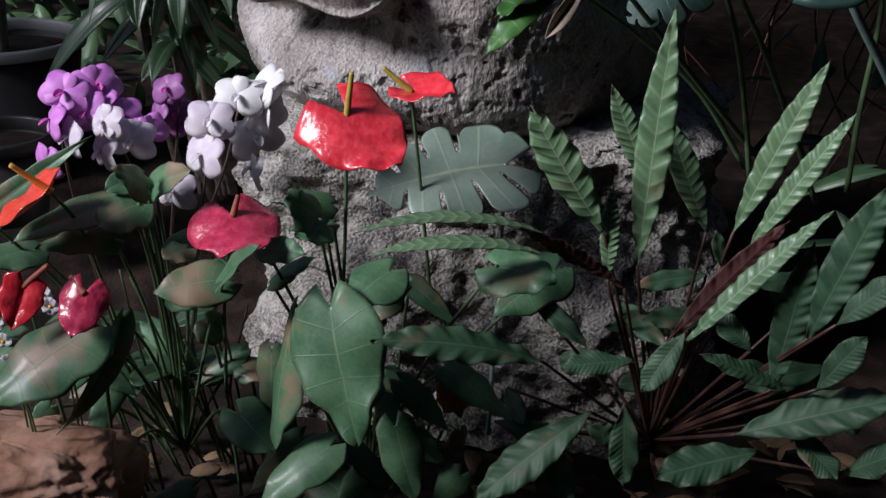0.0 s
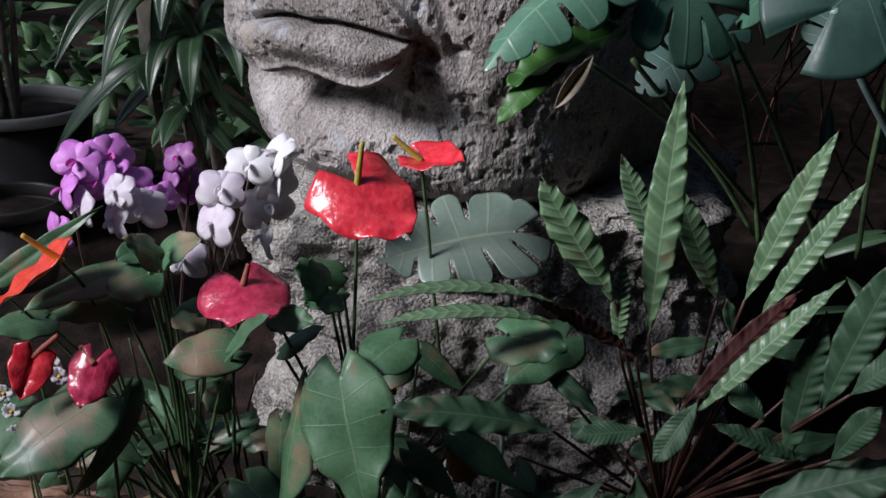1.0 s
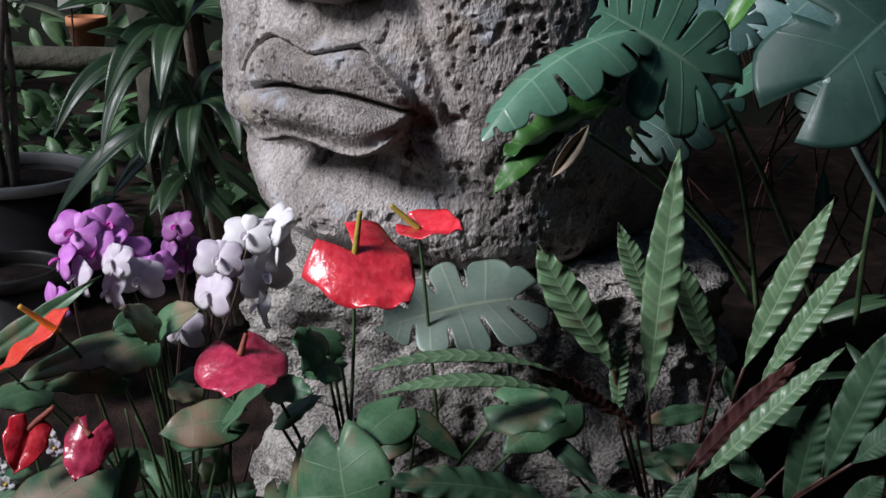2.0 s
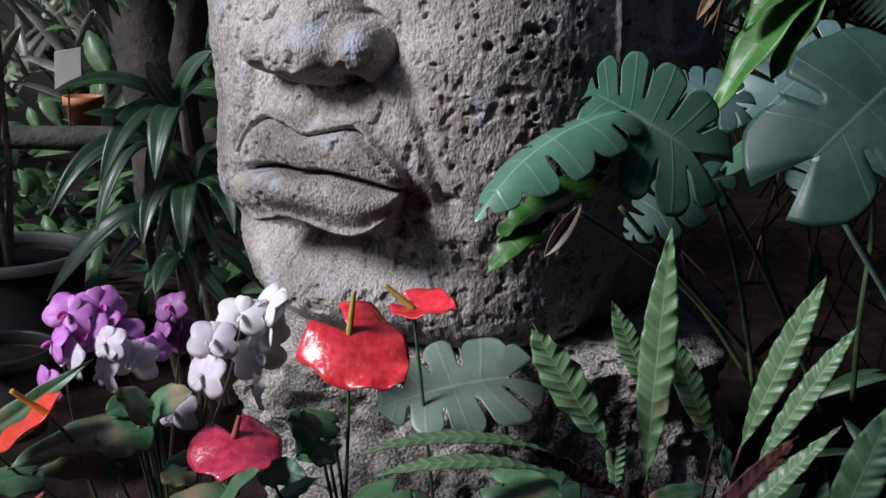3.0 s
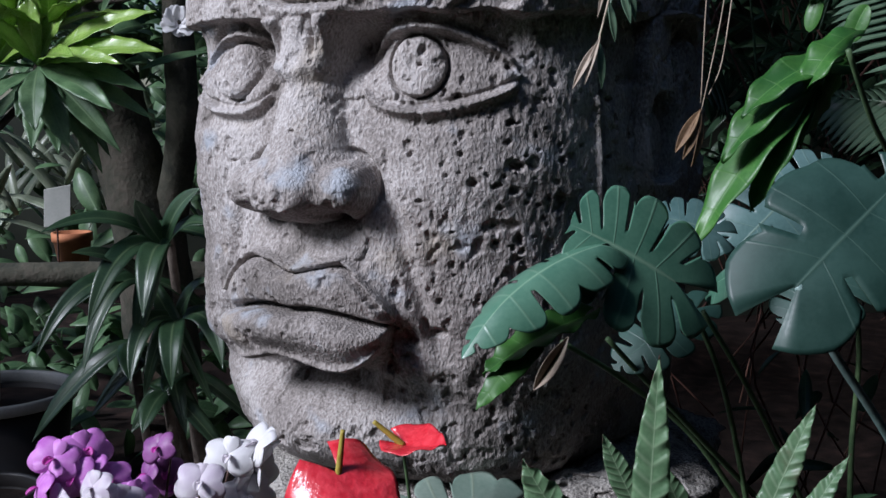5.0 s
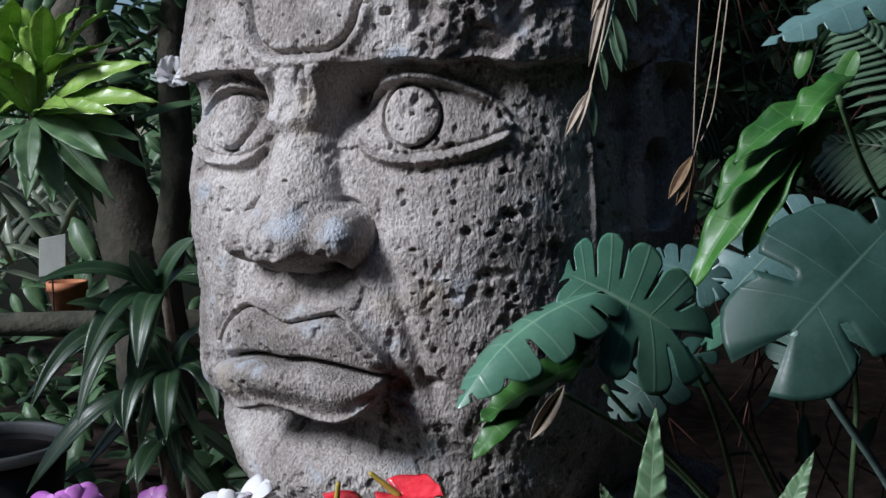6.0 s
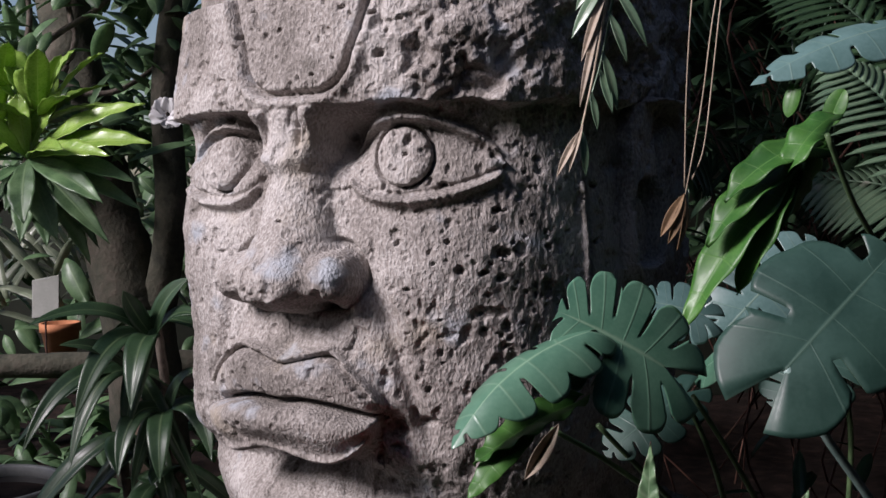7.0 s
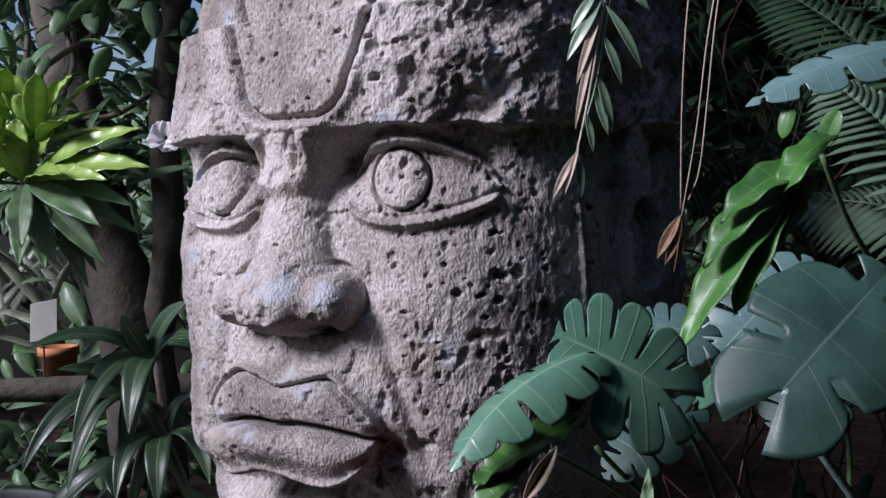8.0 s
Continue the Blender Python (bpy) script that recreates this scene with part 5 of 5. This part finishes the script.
def leaf_mass(name, label, count, low, high, ln, half, mats, seed, kind="oval", category="foliage", hang=0.3, ns=7, keep=None):
    """Uncounted foliage as one object: many small leaves spread through a box."""
    rng = random.Random(seed)
    pieces = []
    while len(pieces) < count:
        c = Vector([rng.uniform(a, b) for a, b in zip(low, high)])
        if keep and not keep(c):
            continue
        az = rng.uniform(0, 6.28)
        d = Vector((math.cos(az), math.sin(az) * 0.6, rng.uniform(-0.8, 0.5) - hang)).normalized()
        k = rng.uniform(0.6, 1.3)
        u = Vector((rng.uniform(-0.6, 0.6), rng.uniform(-0.8, 0.1), 0.9))
        pieces.append(blade_mesh(c, c + d * ln * k, u, half * k, kind, sag=0.14, fold=0.2, ns=ns, nw=1, seed=len(pieces)))
    return solid(name, joined(name, pieces, mats), label, category, kind="stuff")


BM = [BUSH, BUSH]


def clumps(seed, scale, level):
    return lambda c: vnoise(np.array([[c.x * scale + seed, c.y * scale, c.z * scale]]))[0] > level


leaf_mass("canopy_leaves", "glossy green leaves on the branches behind the rosettes", 900, (-2.0, 3.5, 1.45), (-0.55, 4.6, 2.5), 0.13, 0.030, BM, 21, keep=clumps(3, 2.5, -0.2))
leaf_mass("shrub_leaves", "dense dark shrub leaves in the shade behind", 2600, (-4.2, 4.6, 0.2), (-0.2, 6.6, 3.2), 0.18, 0.042, BM, 22, keep=clumps(9, 1.6, 0.02))
leaf_mass("reed_leaves", "pale strap leaves standing in the far bed", 130, (-2.3, 4.6, 0.75), (-0.9, 5.6, 1.25), 0.34, 0.022, [STRAP_PALE, STRAP_PALE], 23, kind="strap", hang=-0.9)
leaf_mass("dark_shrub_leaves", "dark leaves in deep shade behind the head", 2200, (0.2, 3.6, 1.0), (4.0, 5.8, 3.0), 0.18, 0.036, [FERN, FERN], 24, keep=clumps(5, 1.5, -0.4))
leaf_mass("undergrowth", "low dark undergrowth round the pots", 260, (-2.2, 3.4, 0.15), (-0.5, 4.4, 0.6), 0.15, 0.03, BM, 25)
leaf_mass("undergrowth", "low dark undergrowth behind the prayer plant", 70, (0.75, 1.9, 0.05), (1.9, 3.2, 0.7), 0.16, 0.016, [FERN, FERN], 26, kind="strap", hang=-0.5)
leaf_mass("leaf_litter", "brown fallen leaves on the soil", 220, (-1.0, 1.3, 0.03), (1.0, 2.0, 0.06), 0.06, 0.014, [DRY, DRY], 27, hang=0.0)

# ---- ferns and palms at the right ----
def frond(parent, path, leaflets, ln, half, mat, seed, droop=0.3, twist=0.0):
    verts, faces = tube_data(path, 0.005, 0.002, 6, 22)
    part("rachis", mesh_from("rachis", verts, faces, mat), parent)
    pts = verts.reshape(22, 6, 3).mean(1)
    pieces = []
    for i in range(leaflets):
        f = 0.12 + 0.86 * i / (leaflets - 1)
        k = f * 21
        a = min(int(k), 20)
        p = Vector(pts[a]).lerp(Vector(pts[a + 1]), k - a)
        t = (Vector(pts[a + 1]) - Vector(pts[a])).normalized()
        sd = t.cross(Vector((0.2, -0.7, 0.7))).normalized()
        size = ln * (math.sin(math.pi * (0.15 + 0.8 * f)) * 0.8 + 0.2)
        for sgn in (-1, 1):
            tip = p + (sd * sgn * 0.85 + t * 0.5).normalized() * size - Vector((0, 0, size * droop))
            pieces.append(blade_mesh(p, tip, (0.1, -0.6, 0.8), half, "strap", sag=0.1, fold=0.2, ns=6, nw=1, seed=i))
    tagged(part("frond_blade", joined("frond_blade", pieces, [mat, mat]), parent), kind="stuff")


palm = thing("palm", (1.040, 2.600, 0.745), "grey-green feathery palm fronds at the edge of the path", "palm")
frond(palm, [(1.112, 2.300, 1.271), (0.996, 2.350, 1.486), (0.897, 2.400, 1.600)], 16, 0.20, 0.010, WILLOW, 1)
frond(palm, [(1.183, 2.400, 1.144), (1.038, 2.400, 1.319), (0.879, 2.500, 1.361)], 18, 0.18, 0.010, WILLOW, 2)
frond(palm, [(1.193, 2.600, 1.547), (1.037, 2.700, 1.749), (0.908, 2.800, 1.878)], 18, 0.2, 0.010, FERN, 3)
dark_palm = thing("palm", (1.074, 3.400, 0.736), "dark feathery palm fronds in the shade behind the head", "palm")
rng = random.Random(77)
for i in range(17):
    a = Vector((1.088, 3.300, 1.242))
    tipx, tipz = rng.uniform(-0.45, 0.8), rng.uniform(0.05, 0.9)
    y = rng.uniform(-0.3, 0.6)
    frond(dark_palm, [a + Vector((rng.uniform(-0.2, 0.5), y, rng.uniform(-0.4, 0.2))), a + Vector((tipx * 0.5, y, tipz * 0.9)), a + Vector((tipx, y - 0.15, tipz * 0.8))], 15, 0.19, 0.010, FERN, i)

# hanging roots, a hanging twig with slender leaves, dry leaves
roots = thing("hanging_roots", (0.553, 2.050, 1.757), "thin dry aerial roots hanging beside the stone head", "roots")
for path in ([(0.505, 2.050, 1.759), (0.494, 2.050, 1.668), (0.484, 2.050, 1.525), (0.478, 2.050, 1.351)], [(0.553, 2.050, 1.757), (0.532, 2.050, 1.646), (0.510, 2.050, 1.494), (0.479, 2.050, 1.335)], [(0.560, 2.050, 1.757), (0.546, 2.050, 1.666), (0.531, 2.050, 1.544), (0.514, 2.050, 1.422), (0.492, 2.050, 1.366)]):
    stalk(roots, path, 0.0015, 0.0012, ROOT, "root", steps=24, sides=5)
leaf(roots, (0.478, 2.050, 1.340), (0.429, 2.030, 1.263), (-0.2, -0.9, 0.3), 0.013, "lance", [DRY, DRY], "dry brown leaf", name="dry_leaf", fold=0.4)
leaf(roots, (0.479, 2.050, 1.337), (0.442, 2.030, 1.250), (0.2, -0.9, 0.3), 0.012, "lance", [DRY, DRY], "dry brown leaf", name="dry_leaf", fold=0.4)
leaf(roots, (0.480, 2.050, 1.334), (0.458, 2.030, 1.237), (0.6, -0.9, 0.3), 0.009, "lance", [DRY, DRY], "dry brown leaf", name="dry_leaf", fold=0.4)

twig = thing("hanging_twig", (0.324, 1.860, 1.773), "hanging twig of slender grey-green leaves with dry tips", "twig")
main = [(0.333, 1.860, 1.773), (0.305, 1.840, 1.642), (0.281, 1.830, 1.532), (0.253, 1.820, 1.423)]
stalk(twig, main, 0.003, 0.0016, ROOT, "stem", steps=20)
stalk(twig, [(0.349, 1.870, 1.775), (0.319, 1.850, 1.661), (0.297, 1.840, 1.560), (0.262, 1.830, 1.460)], 0.003, 0.0016, WILLOW, "stem", steps=20)
WM = [WILLOW, WILLOW]
leaf(twig, (0.316, 1.840, 1.687), (0.368, 1.820, 1.581), (0.3, -0.9, 0.3), 0.012, "lance", WM, sag=0.1)
leaf(twig, (0.309, 1.840, 1.642), (0.335, 1.820, 1.557), (0.3, -0.9, 0.3), 0.011, "lance", WM, sag=0.1)
leaf(twig, (0.297, 1.830, 1.577), (0.318, 1.820, 1.480), (0.3, -0.9, 0.3), 0.012, "lance", WM, sag=0.08)
leaf(twig, (0.292, 1.830, 1.550), (0.309, 1.810, 1.477), (0.2, -0.9, 0.3), 0.010, "lance", WM, sag=0.05)
leaf(twig, (0.310, 1.840, 1.697), (0.248, 1.830, 1.597), (-0.3, -0.9, 0.3), 0.013, "lance", WM, sag=0.1)
leaf(twig, (0.305, 1.840, 1.715), (0.257, 1.840, 1.643), (-0.3, -0.9, 0.3), 0.012, "lance", WM, sag=0.1)
leaf(twig, (0.277, 1.830, 1.514), (0.286, 1.820, 1.449), (0.2, -0.9, 0.3), 0.008, "lance", WM)
leaf(twig, (0.261, 1.820, 1.450), (0.264, 1.810, 1.375), (0.2, -0.9, 0.3), 0.009, "lance", WM)
leaf(twig, (0.259, 1.820, 1.450), (0.216, 1.800, 1.375), (-0.2, -0.9, 0.3), 0.008, "lance", [PALE_DRY, PALE_DRY], fold=0.5)
leaf(twig, (0.263, 1.820, 1.459), (0.236, 1.800, 1.382), (-0.2, -0.9, 0.3), 0.006, "lance", [PALE_DRY, PALE_DRY], fold=0.5)
leaf(twig, (0.304, 1.840, 1.669), (0.262, 1.820, 1.559), (-0.2, -0.9, 0.3), 0.007, "strap", [PALE_DRY, PALE_DRY], fold=0.5)
leaf(twig, (0.292, 1.830, 1.623), (0.258, 1.820, 1.487), (-0.2, -0.9, 0.3), 0.006, "strap", [PALE_DRY, PALE_DRY], fold=0.5)
leaf(twig, (0.337, 1.860, 1.736), (0.389, 1.850, 1.678), (0.2, -0.9, 0.3), 0.012, "lance", WM)
leaf(twig, (0.356, 1.860, 1.754), (0.420, 1.860, 1.706), (0.2, -0.9, 0.3), 0.012, "lance", WM)

# plant label, terracotta pot, white blossom, fallen orange leaf
LABEL = material("weathered_white_label", [(0.34, 0.35, 0.32), (0.46, 0.46, 0.43)], 12, 0.6, 0.1)
sign = thing("plant_label", (-1.495, 4.400, 0.719), "white plant label tilted on a thin stake", "sign")


def slab(name, c0, ex, ey, thick, mat, parent):
    c0, ex, ey = Vector(c0), Vector(ex), Vector(ey)
    nz = ex.cross(ey).normalized() * thick
    bm = bmesh.new()
    vs = [bm.verts.new(c0 + ex * i + ey * j + nz * k) for k in (-0.5, 0.5) for i, j in ((-0.5, -0.5), (0.5, -0.5), (0.5, 0.5), (-0.5, 0.5))]
    for q in ((3, 2, 1, 0), (4, 5, 6, 7), (0, 1, 5, 4), (1, 2, 6, 5), (2, 3, 7, 6), (3, 0, 4, 7)):
        bm.faces.new([vs[i] for i in q])
    bmesh.ops.bevel(bm, geom=bm.edges[:], offset=thick * 0.3, segments=1, affect="EDGES")
    me = bpy.data.meshes.new(name)
    bm.to_mesh(me)
    bm.free()
    me.materials.append(mat)
    return part(name, me, parent)


slab("plate", (-1.477, 4.400, 0.966), (0.105, 0, 0.018), (0.008, 0, 0.15), 0.006, LABEL, sign)
stalk(sign, [(-1.484, 4.410, 0.983), (-1.488, 4.410, 0.695)], 0.004, 0.004, STALK_WINE, "stake")
TERRA = material("terracotta", [(0.34, 0.12, 0.05), (0.5, 0.2, 0.09)], 12, 0.8, 0.3)
tp = Vector((-1.491, 4.600, 0.756))
terra = thing("terracotta_pot", (tp.x, tp.y, tp.z - 0.1), "small orange terracotta pot on the far bed", "plant pot")
part("body", mesh_from("body", *lathe([(0.001, 0), (0.05, 0), (0.075, 0.15), (0.082, 0.15), (0.082, 0.185), (0.07, 0.185), (0.05, 0.02), (0.001, 0.02)], (tp.x, tp.y, tp.z - 0.1), 24), TERRA), terra)
kb = Vector((-1.529, 4.400, 0.698))
solid("bed_edging", mesh_from("bed_edging", *tube_data([(kb.x - 1.2, kb.y, kb.z), (kb.x, kb.y, kb.z), (kb.x + 1.1, kb.y + 0.1, kb.z - 0.03)], 0.05, 0.05, 10, 20, 0.08), SHADED_BARK), "old timber log edging of the far bed", "edging")
bl = Vector((-0.731, 3.300, 1.588))
bloom = thing("white_shrub_flower", bl, "pale pinkish white ruffled shrub blossom", "flower")
rng = random.Random(5)
for i in range(9):
    a = i * 0.7
    d = Vector((math.cos(a), -0.3, math.sin(a))) * rng.uniform(0.03, 0.05)
    leaf(bloom, bl + d * 0.2, bl + d, (0, -1, 0.3), 0.020, "round", [WHITE_PETAL, WHITE_PETAL], name="petal", fold=0.3, ns=10, nw=3, rough=0.2, seed=i)
stalk(bloom, [bl, bl + Vector((-0.03, 0.1, -0.02)), (-0.843, 3.800, 1.676)], 0.004, 0.006, BARK, "twig")
fallen = thing("fallen_leaf", (0.027, 1.740, 0.272), "orange dying leaf among the stems", "leaf")
leaf(fallen, (0.011, 1.740, 0.318), (0.031, 1.710, 0.246), (0.1, -0.85, 0.4), 0.032, "oval", [ORANGE_LEAF, ORANGE_LEAF], curl=0.6, rough=0.2)

# plain dark walls, added to close the garden and hold its light down
# near-black, so the added walls and slabs give back little light
WALLM = material("added_dark_wall", [(0.012, 0.016, 0.010), (0.03, 0.035, 0.022)], 3, 0.95, 0.5)


def wall(name, lo, hi):
    bm = bmesh.new()
    vs = [bm.verts.new((x, y, z)) for z in (lo[2], hi[2]) for x, y in ((lo[0], lo[1]), (hi[0], lo[1]), (hi[0], hi[1]), (lo[0], hi[1]))]
    for q in ((3, 2, 1, 0), (4, 5, 6, 7), (0, 1, 5, 4), (1, 2, 6, 5), (2, 3, 7, 6), (3, 0, 4, 7)):
        bm.faces.new([vs[i] for i in q])
    me = bpy.data.meshes.new(name)
    bm.to_mesh(me)
    bm.free()
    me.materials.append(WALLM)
    solid(name, me, "plain dark wall added to close the garden and block light", "wall", kind="structure")


wall("wall_north", (-8, 7.0, -0.1), (-0.3, 7.3, 1.3))
# raised here so that no sky shows behind the head's right side
wall("wall_north_high", (-0.3, 7.0, -0.1), (8, 7.3, 3.0))
wall("wall_east", (5.0, -6, -0.1), (5.3, 7.0, 3.0))
wall("wall_south", (-8, -6.3, -0.1), (5.3, -6.0, 3.0))
# unseen wall, added to cast shade on the low leaves at the right
wall("shade_wall", (-1.35, -1.5, -0.1), (-1.2, 0.6, 1.9))
wall("wall_west", (-8.3, -6, -0.1), (-8.0, 7.0, 1.6))


def shade_slab(name, lo, hi):
    bm = bmesh.new()
    vs = [bm.verts.new((x, y, z)) for z in (lo[2], hi[2]) for x, y in ((lo[0], lo[1]), (hi[0], lo[1]), (hi[0], hi[1]), (lo[0], hi[1]))]
    for q in ((3, 2, 1, 0), (4, 5, 6, 7), (0, 1, 5, 4), (1, 2, 6, 5), (2, 3, 7, 6), (3, 0, 4, 7)):
        bm.faces.new([vs[i] for i in q])
    me = bpy.data.meshes.new(name)
    bm.to_mesh(me)
    bm.free()
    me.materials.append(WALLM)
    solid(name, me, "unseen dark slab added overhead to block sun and sky", "ceiling", kind="structure")


# slabs out of view, added to keep sun and sky off the dark areas
shade_slab("shade_slab_west", (-8.3, -6.3, 3.0), (-2.85, -0.4, 3.15))
shade_slab("shade_slab_south", (-2.85, -6.3, 3.0), (5.3, -0.2, 3.15))
shade_slab("shade_slab_east", (1.6, -0.2, 3.0), (5.3, 2.9, 3.15))
shade_slab("shade_slab_middle", (-2.2, 1.9, 3.0), (-0.5, 3.4, 3.15))
shade_slab("shade_slab_west_high", (-8.3, 0.8, 3.0), (-3.7, 2.2, 3.15))
shade_slab("shade_slab_north", (-0.5, 2.9, 3.0), (5.3, 7.3, 3.15))

rng = random.Random(91)
off, BV, BF = 0, [], []
for i in range(70):
    x, y, z = rng.uniform(0.55, 2.0), rng.uniform(2.9, 3.9), rng.uniform(0.7, 2.1)
    v, f = tube_data([(x, y, z), (x + rng.uniform(-0.15, 0.15), y, z - 0.25), (x + rng.uniform(-0.3, 0.3), y, z - rng.uniform(0.4, 0.9))], 0.004, 0.003, 5, 8)
    BV.append(v)
    BF.extend([[q + off for q in face] for face in f])
    off += len(v)
TWIG = material("reddish_brown_twig", [(0.10, 0.04, 0.03), (0.2, 0.1, 0.07)], 20, 0.8, 0.4)
solid("dry_brush", mesh_from("dry_brush", np.vstack(BV), BF, TWIG), "tangle of reddish brown dry stems in the shade", "brush", kind="stuff")
